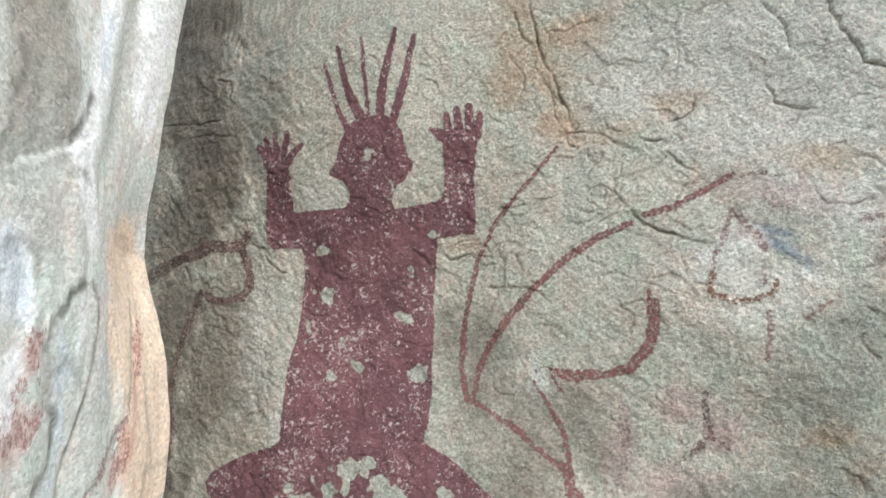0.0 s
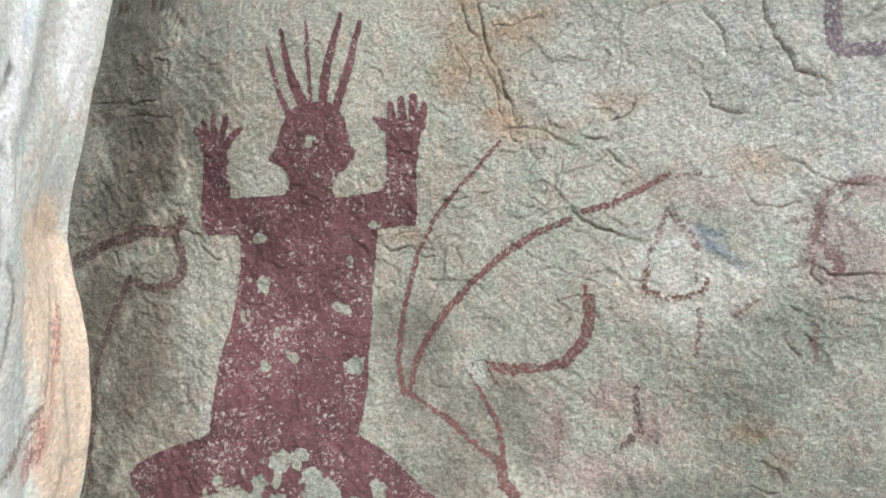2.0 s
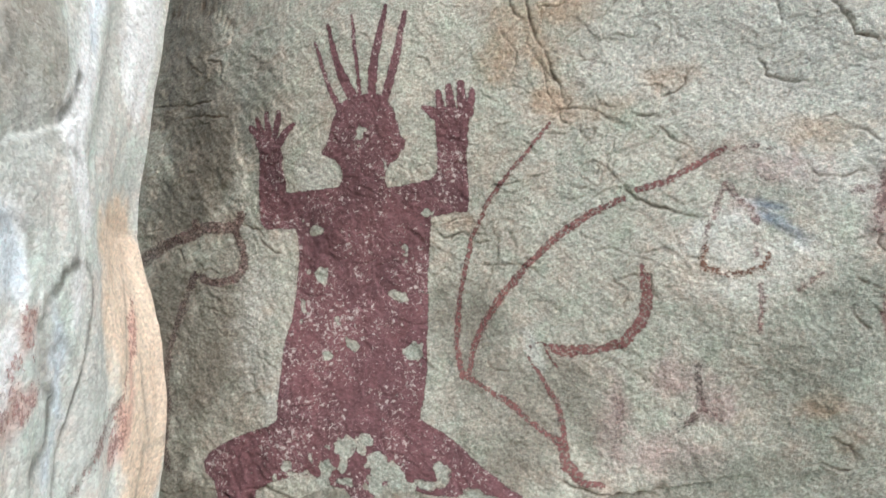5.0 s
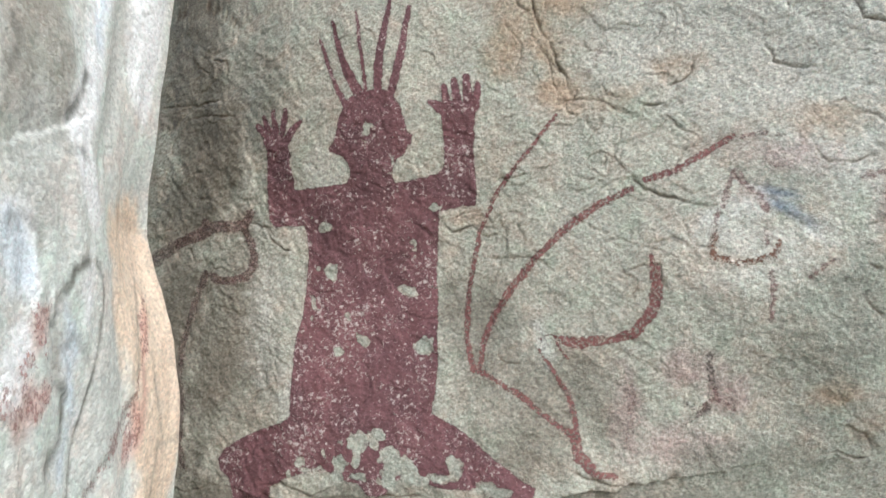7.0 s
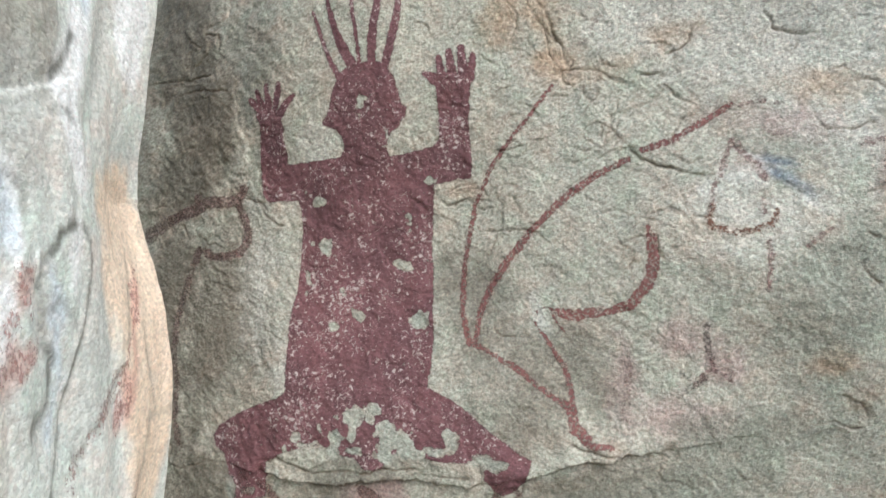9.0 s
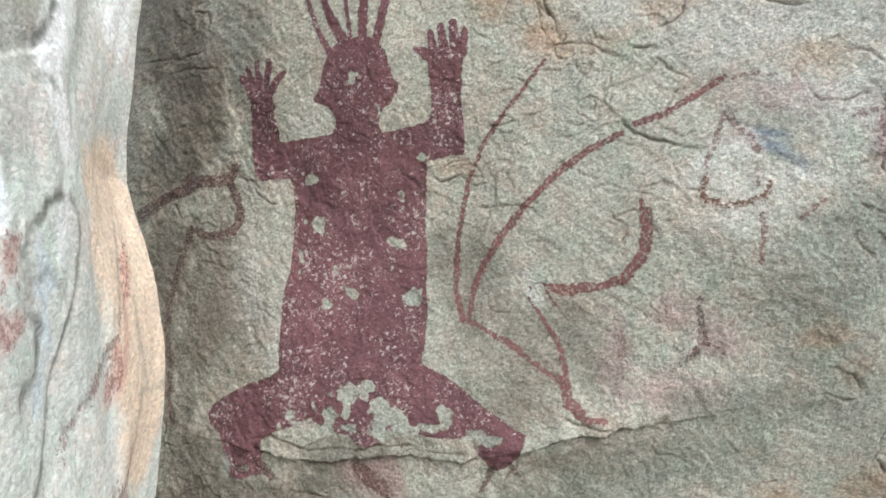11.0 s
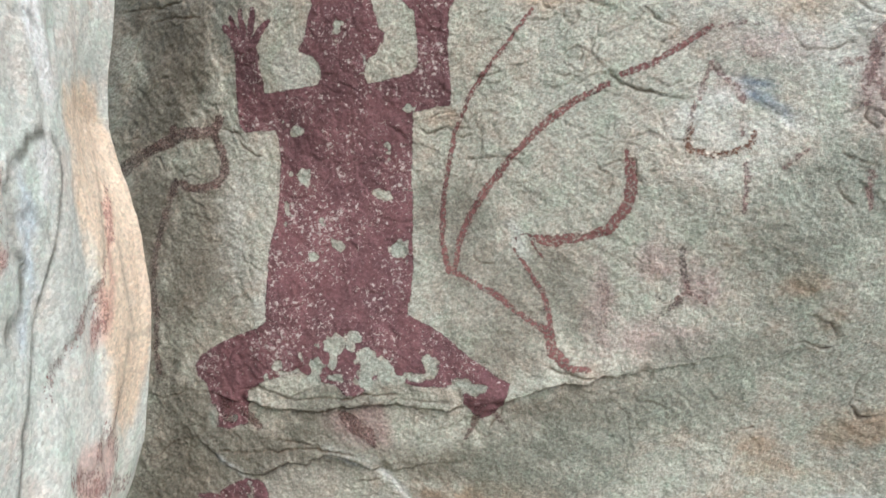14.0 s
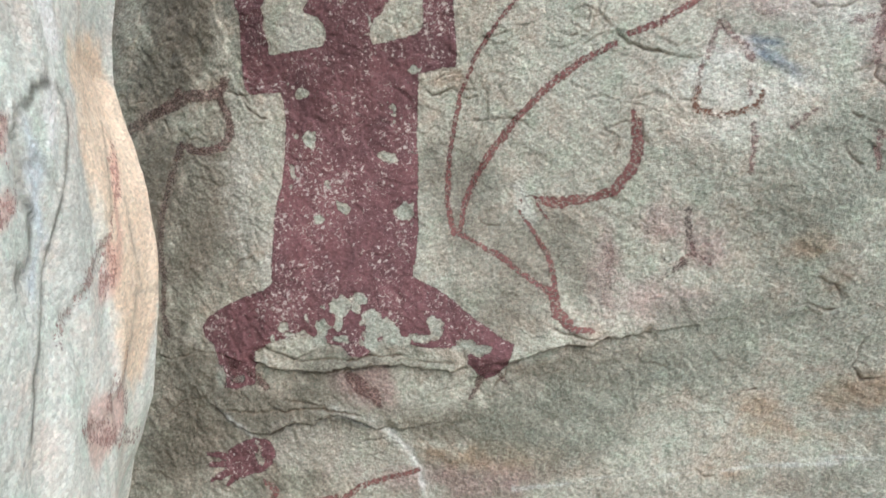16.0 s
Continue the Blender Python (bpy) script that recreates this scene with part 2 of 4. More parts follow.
ghost_ochre = pigment("ghost_pink_ochre", (0.28, 0.150, 0.142), (0.25, 0.130, 0.125), (0.50, 0.70), 0.34, False, 0.5, 0.024)
purple_paint = pigment("purple_mineral_paint", (0.275, 0.205, 0.235), (0.245, 0.180, 0.210), (0.56, 0.74), 0.74, False, 0.4, 0.016)
pillar_ochre = pigment("pink_ochre_wash", (0.54, 0.29, 0.265), (0.46, 0.24, 0.22), (0.46, 0.68), 0.50, False, 0.5, 0.045)


# ---- rock sheets ----
class Sheet:
    """A rock surface over a lattice of (a, b) with a place for every node."""

    def __init__(self, a, b, place, flip=False):
        self.a, self.b = a, b
        self.place, self.flip = place, flip
        da, db = np.gradient(place, axis=0), np.gradient(place, axis=1)
        n = np.cross(da, db)
        if flip:
            n = -n
        self.normal = n / np.linalg.norm(n, axis=2, keepdims=True)
        rows, cols = a.shape
        k = np.arange(rows * cols).reshape(rows, cols)
        p, q, r, s = k[:-1, :-1].ravel(), k[1:, :-1].ravel(), k[1:, 1:].ravel(), k[:-1, 1:].ravel()
        tri = np.concatenate([np.stack([p, q, r], 1), np.stack([p, r, s], 1)])
        self.tri = tri[:, ::-1] if flip else tri

    def mesh(self, name, layers, material):
        return surface(name, self.place.reshape(-1, 3), self.tri, material, layers)

    def film(self, distance, rim=0.004, lift=0.0009):
        """Points, faces and edge distance of the sheet's faces that lie within rim of the paint, a little above the rock."""
        d = distance.ravel()
        spots = (self.place + self.normal * lift).reshape(-1, 3)
        faces = self.tri[(d[self.tri] < rim).any(1)]
        used, renamed = np.unique(faces, return_inverse=True)
        return spots[used], renamed.reshape(-1, 3), np.clip(d[used], -0.03, 0.02)


def surface(name, points, faces, material, layers):
    data = bpy.data.meshes.new(name)
    data.vertices.add(len(points))
    data.vertices.foreach_set("co", np.ascontiguousarray(points, dtype=np.float32).ravel())
    data.loops.add(3 * len(faces))
    data.loops.foreach_set("vertex_index", np.ascontiguousarray(faces, dtype=np.int32).ravel())
    data.polygons.add(len(faces))
    data.polygons.foreach_set("loop_start", np.arange(0, 3 * len(faces), 3, dtype=np.int32))
    data.update(calc_edges=True)
    data.validate()
    data.polygons.foreach_set("use_smooth", np.ones(len(data.polygons), dtype=bool))
    for key, values in layers.items():
        made = data.attributes.new(key, "FLOAT", "POINT")
        made.data.foreach_set("value", np.ascontiguousarray(values, dtype=np.float32).ravel())
    data.materials.append(material)
    return new(name, data)


# ---- the painted rock wall ----
SWELLS = ((-0.45, 1.05, 0.004), (-0.45, 1.45, 0.006), (-0.2, 1.7, -0.049), (-0.1, 1.35, 0.045), (-0.2, 1.0, -0.007), (0.1, 1.6, 0.023), (0.1, 1.25, 0.016), (0.15, 0.95, -0.034), (0.45, 1.35, -0.03), (0.4, 1.05, -0.016), (0.65, 1.05, -0.012), (0.6, 0.85, 0.08), (0.45, 1.65, 0.047), (0.7, 1.45, -0.025))


def wall_base(x, z):
    h = z - 1.3
    y = 1.140 -0.297 * x +0.096 * h +0.049 * x * x -0.281 * x * h +0.074 * h * h
    for cx, cz, deep in SWELLS:
        y = y + deep * np.exp(-((x - cx) ** 2 + (z - cz) ** 2) / 0.08)
    return y


# cracks: (half width, depth, step up on the far side of the line, run of the step), then the line
CRACKS = []
CRACKS.append(((0.003, 0.005, 0.002, 0.03), [(0.305, 1.566), (0.302, 1.537), (0.314, 1.511)]))
CRACKS.append(((0.003, 0.005, 0.002, 0.03), [(0.390, 1.429), (0.396, 1.406), (0.402, 1.383)]))
CRACKS.append(((0.003, 0.005, 0.002, 0.03), [(-0.003, 1.433), (0.013, 1.420), (0.056, 1.431), (0.092, 1.424)]))
CRACKS.append(((0.003, 0.004, 0.002, 0.03), [(0.120, 1.372), (0.150, 1.369), (0.173, 1.363), (0.187, 1.350)]))
CRACKS.append(((0.003, 0.005, 0.002, 0.03), [(0.306, 1.344), (0.323, 1.353), (0.352, 1.352), (0.361, 1.307)]))
CRACKS.append(((0.0025, 0.004, 0.002, 0.03), [(0.088, 1.207), (0.102, 1.183), (0.131, 1.185)]))
CRACKS.append(((0.007, 0.012, -0.004, 0.05), [(-0.702, 2.015), (-0.608, 1.973), (-0.518, 1.966), (-0.460, 1.911)]))
CRACKS.append(((0.004, 0.007, 0.003, 0.03), [(-0.536, 1.843), (-0.492, 1.829), (-0.481, 1.796)]))
CRACKS.append(((0.004, 0.006, 0.003, 0.03), [(-0.580, 1.705), (-0.513, 1.702), (-0.448, 1.688)]))
CRACKS.append(((0.0035, 0.007, 0.003, 0.03), [(-0.409, 1.457), (-0.375, 1.449), (-0.356, 1.425)]))
CRACKS.append(((0.0036, 0.01, 0.004, 0.04), [(0.164, 1.899), (0.166, 1.867), (0.173, 1.835), (0.177, 1.803), (0.19, 1.775), (0.202, 1.748), (0.213, 1.721), (0.222, 1.7), (0.233, 1.673), (0.237, 1.656)]))
CRACKS.append(((0.003, 0.007, 0.003, 0.03), [(0.131, 1.884), (0.143, 1.856), (0.149, 1.828), (0.164, 1.813)]))
CRACKS.append(((0.0024, 0.005, 0.002, 0.03), [(0.174, 1.793), (0.17, 1.773), (0.181, 1.751), (0.196, 1.733), (0.206, 1.707), (0.208, 1.676), (0.214, 1.642)]))
CRACKS.append(((0.0024, 0.005, 0.002, 0.03), [(0.12, 1.813), (0.135, 1.783), (0.152, 1.756), (0.155, 1.733), (0.138, 1.715), (0.132, 1.696)]))
CRACKS.append(((0.0024, 0.005, 0.002, 0.03), [(0.17, 1.716), (0.177, 1.695), (0.189, 1.68), (0.193, 1.667)]))
CRACKS.append(((0.003, 0.007, 0.003, 0.03), [(0.192, 1.837), (0.221, 1.832), (0.245, 1.841), (0.276, 1.843)]))
CRACKS.append(((0.003, 0.007, 0.003, 0.03), [(0.214, 1.642), (0.229, 1.648), (0.267, 1.646), (0.294, 1.635), (0.311, 1.618), (0.342, 1.608)]))
CRACKS.append(((0.0024, 0.005, 0.002, 0.03), [(0.198, 1.728), (0.217, 1.705), (0.231, 1.688), (0.247, 1.661), (0.238, 1.637)]))
CRACKS.append(((0.0024, 0.005, 0.002, 0.03), [(0.347, 1.624), (0.373, 1.624), (0.392, 1.618)]))
CRACKS.append(((0.003, 0.007, 0.003, 0.03), [(0.387, 1.606), (0.4, 1.585), (0.415, 1.574), (0.431, 1.567)]))
CRACKS.append(((0.0024, 0.005, 0.002, 0.03), [(0.261, 1.621), (0.263, 1.598), (0.28, 1.586)]))
CRACKS.append(((0.0024, 0.005, 0.002, 0.03), [(0.225, 1.659), (0.228, 1.633), (0.239, 1.616)]))
CRACKS.append(((0.003, 0.007, 0.003, 0.03), [(0.392, 1.654), (0.409, 1.658), (0.425, 1.669), (0.432, 1.686)]))
CRACKS.append(((0.0024, 0.005, 0.002, 0.03), [(0.315, 1.588), (0.31, 1.563), (0.305, 1.539)]))
CRACKS.append(((0.0024, 0.005, 0.002, 0.03), [(0.284, 1.546), (0.286, 1.524)]))
CRACKS.append(((0.0024, 0.005, 0.002, 0.03), [(0.287, 1.672), (0.293, 1.651), (0.317, 1.645)]))
CRACKS.append(((0.0036, 0.01, 0.004, 0.04), [(0.317, 1.508), (0.331, 1.492), (0.343, 1.478), (0.364, 1.467), (0.392, 1.46), (0.415, 1.449), (0.439, 1.438)]))
CRACKS.append(((0.0024, 0.005, 0.002, 0.03), [(0.405, 1.828), (0.406, 1.776), (0.401, 1.72)]))
CRACKS.append(((0.0024, 0.005, 0.002, 0.03), [(0.513, 1.746), (0.527, 1.734), (0.532, 1.726)]))
CRACKS.append(((0.0024, 0.005, 0.002, 0.03), [(0.072, 1.454), (0.051, 1.462), (0.025, 1.451), (0.008, 1.443)]))
CRACKS.append(((0.0024, 0.005, 0.002, 0.03), [(0.018, 1.419), (0.05, 1.429), (0.071, 1.412), (0.102, 1.416)]))
CRACKS.append(((0.003, 0.007, 0.003, 0.03), [(0.52, 1.844), (0.543, 1.809), (0.552, 1.785), (0.559, 1.752), (0.556, 1.711)]))
CRACKS.append(((0.0036, 0.01, 0.004, 0.04), [(0.527, 1.705), (0.535, 1.69), (0.54, 1.671), (0.561, 1.657), (0.595, 1.648)]))
CRACKS.append(((0.0024, 0.005, 0.002, 0.03), [(0.565, 1.655), (0.568, 1.631)]))
CRACKS.append(((0.0036, 0.01, 0.004, 0.04), [(0.606, 1.849), (0.606, 1.805), (0.62, 1.777), (0.635, 1.753), (0.642, 1.731), (0.648, 1.715), (0.671, 1.706), (0.686, 1.694)]))
CRACKS.append(((0.003, 0.007, 0.003, 0.03), [(0.679, 1.708), (0.688, 1.69), (0.698, 1.673)]))
CRACKS.append(((0.0024, 0.005, 0.002, 0.03), [(0.6, 1.592), (0.622, 1.598), (0.639, 1.577), (0.66, 1.569), (0.67, 1.552), (0.688, 1.541), (0.723, 1.535), (0.751, 1.532)]))
CRACKS.append(((0.003, 0.007, 0.003, 0.03), [(0.577, 1.538), (0.583, 1.52), (0.595, 1.5), (0.617, 1.502), (0.65, 1.509)]))
CRACKS.append(((0.003, 0.007, 0.003, 0.03), [(0.663, 1.425), (0.664, 1.399), (0.68, 1.378)]))
CRACKS.append(((0.003, 0.007, 0.003, 0.03), [(0.667, 1.412), (0.686, 1.4), (0.731, 1.4), (0.777, 1.398)]))
CRACKS.append(((0.0024, 0.005, 0.002, 0.03), [(0.633, 1.351), (0.657, 1.339), (0.68, 1.327)]))
CRACKS.append(((0.0024, 0.005, 0.002, 0.03), [(0.467, 1.498), (0.486, 1.478), (0.521, 1.469)]))
CRACKS.append(((0.0024, 0.005, 0.002, 0.03), [(0.511, 1.753), (0.53, 1.734)]))
CRACKS.append(((0.0024, 0.005, 0.002, 0.03), [(0.424, 1.452), (0.44, 1.443)]))
CRACKS.append(((0.004, 0.008, 0.013, 0.06), [(-0.368, 0.928), (-0.32, 0.921), (-0.279, 0.916), (-0.238, 0.911), (-0.198, 0.917), (-0.159, 0.927), (-0.12, 0.934), (-0.071, 0.936), (-0.008, 0.932), (0.033, 0.932), (0.068, 0.942)]))
CRACKS.append(((0.0032, 0.007, 0.004, 0.04), [(-0.386, 0.946), (-0.331, 0.953), (-0.295, 0.944), (-0.261, 0.932), (-0.209, 0.941), (-0.158, 0.942), (-0.125, 0.952), (-0.07, 0.955), (-0.034, 0.948)]))
CRACKS.append(((0.0024, 0.005, 0.002, 0.03), [(-0.082, 0.942), (-0.039, 0.948), (0.003, 0.946), (0.048, 0.949)]))
CRACKS.append(((0.0024, 0.005, 0.002, 0.03), [(-0.181, 0.913), (-0.147, 0.928), (-0.109, 0.942)]))
CRACKS.append(((0.004, 0.01, 0.016, 0.06), [(0.122, 0.944), (0.161, 0.961), (0.19, 0.972), (0.214, 0.981), (0.239, 0.982), (0.275, 0.983), (0.298, 0.992), (0.326, 0.998), (0.364, 1.004)]))
CRACKS.append(((0.003, 0.007, 0.003, 0.03), [(0.2, 1.015), (0.228, 1.006), (0.256, 0.997), (0.286, 0.991)]))
CRACKS.append(((0.0045, 0.01, 0.015, 0.05), [(-0.427, 0.821), (-0.397, 0.797), (-0.361, 0.788), (-0.326, 0.79), (-0.301, 0.803), (-0.272, 0.814), (-0.241, 0.81), (-0.222, 0.825), (-0.202, 0.835), (-0.172, 0.833), (-0.136, 0.825), (-0.114, 0.816), (-0.087, 0.82)]))
CRACKS.append(((0.004, 0.002, -0.012, 0.03), [(-0.107, 0.82), (-0.077, 0.804), (-0.055, 0.778), (-0.039, 0.752), (-0.035, 0.718), (-0.02, 0.673)]))
CRACKS.append(((0.003, 0.007, 0.003, 0.03), [(-0.559, 0.808), (-0.52, 0.841), (-0.469, 0.851), (-0.454, 0.86)]))
CRACKS.append(((0.003, 0.007, 0.003, 0.03), [(-0.456, 0.86), (-0.438, 0.831), (-0.418, 0.81)]))
CRACKS.append(((0.0024, 0.005, 0.002, 0.03), [(-0.482, 0.851), (-0.49, 0.789), (-0.503, 0.744), (-0.493, 0.689)]))
CRACKS.append(((0.003, 0.007, 0.003, 0.03), [(-0.42, 0.832), (-0.359, 0.83), (-0.3, 0.836), (-0.23, 0.846), (-0.174, 0.843), (-0.13, 0.839)]))
CRACKS.append(((0.0024, 0.005, 0.002, 0.03), [(-0.299, 0.855), (-0.252, 0.856), (-0.207, 0.85)]))
CRACKS.append(((0.0024, 0.005, 0.002, 0.03), [(-0.637, 0.93), (-0.584, 0.932), (-0.531, 0.926), (-0.486, 0.942)]))
CRACKS.append(((0.0024, 0.005, 0.002, 0.03), [(0.076, 0.899), (0.099, 0.888), (0.116, 0.896)]))
CRACKS.append(((0.0024, 0.005, 0.002, 0.03), [(0.132, 0.943), (0.116, 0.92), (0.099, 0.901)]))
CRACKS.append(((0.003, 0.007, 0.003, 0.03), [(0.616, 1.096), (0.647, 1.086), (0.665, 1.061)]))
CRACKS.append(((0.0024, 0.005, 0.002, 0.03), [(0.593, 1.043), (0.617, 1.051), (0.646, 1.035), (0.669, 1.045)]))
CRACKS.append(((0.003, 0.007, 0.003, 0.03), [(0.738, 0.994), (0.717, 0.983), (0.713, 0.928), (0.73, 0.901), (0.762, 0.914)]))
CRACKS.append(((0.003, 0.007, 0.003, 0.03), [(0.534, 0.87), (0.538, 0.881), (0.567, 0.886)]))
CRACKS.append(((0.003, 0.007, 0.003, 0.03), [(0.463, 0.729), (0.482, 0.708), (0.5, 0.715)]))
CRACKS.append(((0.0024, 0.005, 0.002, 0.03), [(0.238, 0.714), (0.258, 0.699), (0.273, 0.707)]))
CRACKS.append(((0.0024, 0.005, 0.002, 0.03), [(-0.581, 0.991), (-0.564, 0.96), (-0.57, 0.925)]))
CRACKS.append(((0.0024, 0.005, 0.002, 0.03), [(-0.64, 1.45), (-0.606, 1.45)]))
CRACKS.append(((0.003, 0.007, 0.003, 0.03), [(-0.563, 1.41), (-0.546, 1.387)]))
CRACKS.append(((0.003, 0.007, 0.003, 0.03), [(-0.381, 1.459), (-0.368, 1.424), (-0.343, 1.405), (-0.319, 1.398)]))
CRACKS.append(((0.0024, 0.005, 0.002, 0.03), [(0.085, 1.373), (0.13, 1.367)]))
CRACKS.append(((0.003, 0.007, 0.003, 0.03), [(0.628, 1.301), (0.637, 1.284), (0.656, 1.271)]))
CRACKS.append(((0.0024, 0.005, 0.002, 0.03), [(0.296, 1.349), (0.319, 1.325), (0.316, 1.293)]))
CRACKS.append(((0.0036, 0.01, 0.004, 0.04), [(-0.694, 1.997), (-0.643, 1.983), (-0.612, 1.964), (-0.561, 1.99), (-0.491, 1.924), (-0.467, 1.906)]))
CRACKS.append(((0.003, 0.007, 0.003, 0.03), [(-0.606, 1.878), (-0.572, 1.826), (-0.531, 1.803)]))
CRACKS.append(((0.003, 0.007, 0.003, 0.03), [(-0.674, 1.746), (-0.611, 1.739), (-0.559, 1.733), (-0.493, 1.734)]))


gx = axis(-0.63, 0.87, 0.0021, -3.5, 4.5, 44)
gz = axis(0.61, 1.87, 0.0021, -0.15, 3.6, 36)
X, Z = np.meshgrid(gx, gz, indexing="ij")
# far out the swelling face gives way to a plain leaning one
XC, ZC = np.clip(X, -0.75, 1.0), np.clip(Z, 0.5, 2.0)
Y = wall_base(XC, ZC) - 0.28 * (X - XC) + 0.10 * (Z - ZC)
wx = X + 0.0032 * fbm(X, Z, 0.018, 3, 5)
wz = Z + 0.0032 * fbm(X, Z, 0.018, 3, 9)
out = 0.0055 * fbm(X, Z, 0.20, 3, 1)
out += 0.0009 * fbm(X * 0.85 + Z * 0.3, Z, 0.045, 3, 2)
plates = 2.6 * fbm(X + 2 * (wx - X), Z + 2 * (wz - Z), 0.12, 3, 21)
out += 0.0016 * (np.floor(plates) + smooth(0.86, 1.0, plates - np.floor(plates)))
chunky = smooth(-0.25, -0.45, X) * smooth(1.2, 1.5, Z)
out += chunky * (0.0030 * fbm(X, Z * 0.7, 0.06, 3, 23) + 0.003 * smooth(-0.1, 0.1, fbm(X, Z, 0.07, 3, 27)))
out += (0.0008 + 0.0006 * smooth(-0.1, -0.4, X)) * fbm(X + 0.4 * Z, Z * 0.8, 0.011, 3, 3)
crevice = np.zeros_like(X)
uneven, pinch = np.clip(0.9 + 0.45 * wave(X, Z, 0.035, 13), 0.3, 1.3), 0.62 + 0.28 * wave(X, Z, 0.012, 15)
for (half, deep, step, run), line in CRACKS:
    w = window(gx, gz, line, 0.15)
    _, bare, side = line_distance(wx[w], wz[w], [(*p, 0) for p in line], 0.15)
    length = sum(math.hypot(q[0] - p[0], q[1] - p[1]) for p, q in zip(line, line[1:]))
    ends = 1 - smooth(0.0, min(0.02, 0.14 * length), np.minimum(np.hypot(X[w] - line[0][0], Z[w] - line[0][1]), np.hypot(X[w] - line[-1][0], Z[w] - line[-1][1])))
    strong = (1 - 0.8 * ends) * uneven[w]
    gap = strong * np.exp(-((bare / (half * pinch[w])) ** 2))
    out[w] -= 0.55 * deep * gap
    out[w] += (0.25 * step if step < 0.012 else step) * strong * smooth(-0.002, 0.002, side * bare) * np.exp(-bare / run) * (bare < 1)
    crevice[w] = np.maximum(crevice[w], gap * min(1, deep / 0.006))
# hairline cracks and small lifted flakes all over the face
dice = random.Random(11)
for k in range(210):
    low, high, base, top = (-0.55, 0.86, 0.65, 1.86) if k < 130 else (0.02, 0.42, 1.38, 1.88)
    cx, cz, turn = dice.uniform(low, high), dice.uniform(base, top), dice.choice((-20, -35, 70, 100, 10)) + dice.uniform(-25, 25)
    if cz < 1.38 and cx > 0.05 and dice.random() < 0.85:
        continue
    line = [(cx, cz)]
    for n in range(dice.randint(2, 5)):
        turn += dice.uniform(-45, 45)
        line.append((line[-1][0] + 0.013 * math.cos(radians(turn)), line[-1][1] + 0.013 * math.sin(radians(turn))))
    w = window(gx, gz, line, 0.04)
    _, bare, side = line_distance(wx[w], wz[w], [(*p, 0) for p in line], 0.03)
    soft = np.exp(-((bare / 0.0018) ** 2)) * dice.uniform(0.2, 0.7)
    out[w] -= 0.0026 * soft
    out[w] += dice.uniform(0.0, 0.003) * smooth(-0.001, 0.001, side * bare) * np.exp(-bare / 0.012) * (bare < 1)
    crevice[w] = np.maximum(crevice[w], 0.8 * soft)
beyond = np.hypot(X - np.clip(X, -0.8, 1.05), Z - np.clip(Z, 0.45, 2.05))
out += 0.16 * smooth(0.0, 0.8, beyond) * fbm(X, Z, 0.9, 4, 91)
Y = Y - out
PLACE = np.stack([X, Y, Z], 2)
# the rock mass goes on backwards past its top and sides
PLACE[:, -1, 1] += 3.0
PLACE[0, :, 1] += 3.0
PLACE[-1, :, 1] += 3.0
wall_sheet = Sheet(X, Z, PLACE)
if wall_sheet.normal[300, 250, 1] > 0:
    wall_sheet = Sheet(X, Z, PLACE, True)

rag = fbm(X, Z, 0.02, 3, 41)
slow = fbm(X, Z, 0.10, 4, 43)


def patch_mask(spots, soft=0.02):
    """0 to 1 inside oval patches (x, z, half width, half height, lean), with ragged edges."""
    mask = np.zeros_like(X)
    for spot in spots:
        w = window(gx, gz, [spot], max(spot[2], spot[3]) + 5 * soft)
        mask[w] = np.maximum(mask[w], smooth(soft, -soft, blob(X[w], Z[w], spot) + soft * (0.9 * slow[w] + 0.4 * rag[w])))
    return mask


WALL_PATCHES = {}
# broad dark ovals: shade of the pillar corner and lower wall, put into colour
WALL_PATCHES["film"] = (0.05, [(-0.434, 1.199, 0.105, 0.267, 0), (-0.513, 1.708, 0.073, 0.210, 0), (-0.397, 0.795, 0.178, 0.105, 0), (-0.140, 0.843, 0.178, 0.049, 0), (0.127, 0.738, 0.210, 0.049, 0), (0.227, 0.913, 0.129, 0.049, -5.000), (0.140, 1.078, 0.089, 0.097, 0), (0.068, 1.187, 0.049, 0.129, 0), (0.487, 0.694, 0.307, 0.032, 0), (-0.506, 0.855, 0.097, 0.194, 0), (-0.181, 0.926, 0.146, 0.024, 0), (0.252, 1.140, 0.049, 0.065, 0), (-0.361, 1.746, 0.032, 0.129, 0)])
# paler ovals, broadest at the upper right
WALL_PATCHES["pale_patch"] = (0.03, [(-0.325, 1.115, 0.021, 0.089, 0), (-0.318, 1.390, 0.019, 0.049, 0), (-0.373, 1.266, 0.032, 0.162, 0), (-0.256, 1.557, 0.032, 0.04, 0), (0.574, 1.719, 0.227, 0.129, 0), (0.362, 1.750, 0.097, 0.097, 0), (0.675, 1.602, 0.162, 0.162, 0), (0.490, 1.384, 0.097, 0.065, 0)])
# brown-grey stains, plus painted shade by the pillar and under the ledges
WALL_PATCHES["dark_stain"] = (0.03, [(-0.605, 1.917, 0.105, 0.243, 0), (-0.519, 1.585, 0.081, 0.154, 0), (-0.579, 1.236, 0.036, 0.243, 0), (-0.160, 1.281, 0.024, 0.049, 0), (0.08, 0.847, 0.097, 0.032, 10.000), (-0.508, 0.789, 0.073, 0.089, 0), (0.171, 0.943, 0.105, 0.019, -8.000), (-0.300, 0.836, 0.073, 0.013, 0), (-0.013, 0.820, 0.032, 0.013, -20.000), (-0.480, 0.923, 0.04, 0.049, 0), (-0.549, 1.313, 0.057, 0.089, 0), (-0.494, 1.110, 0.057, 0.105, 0)])
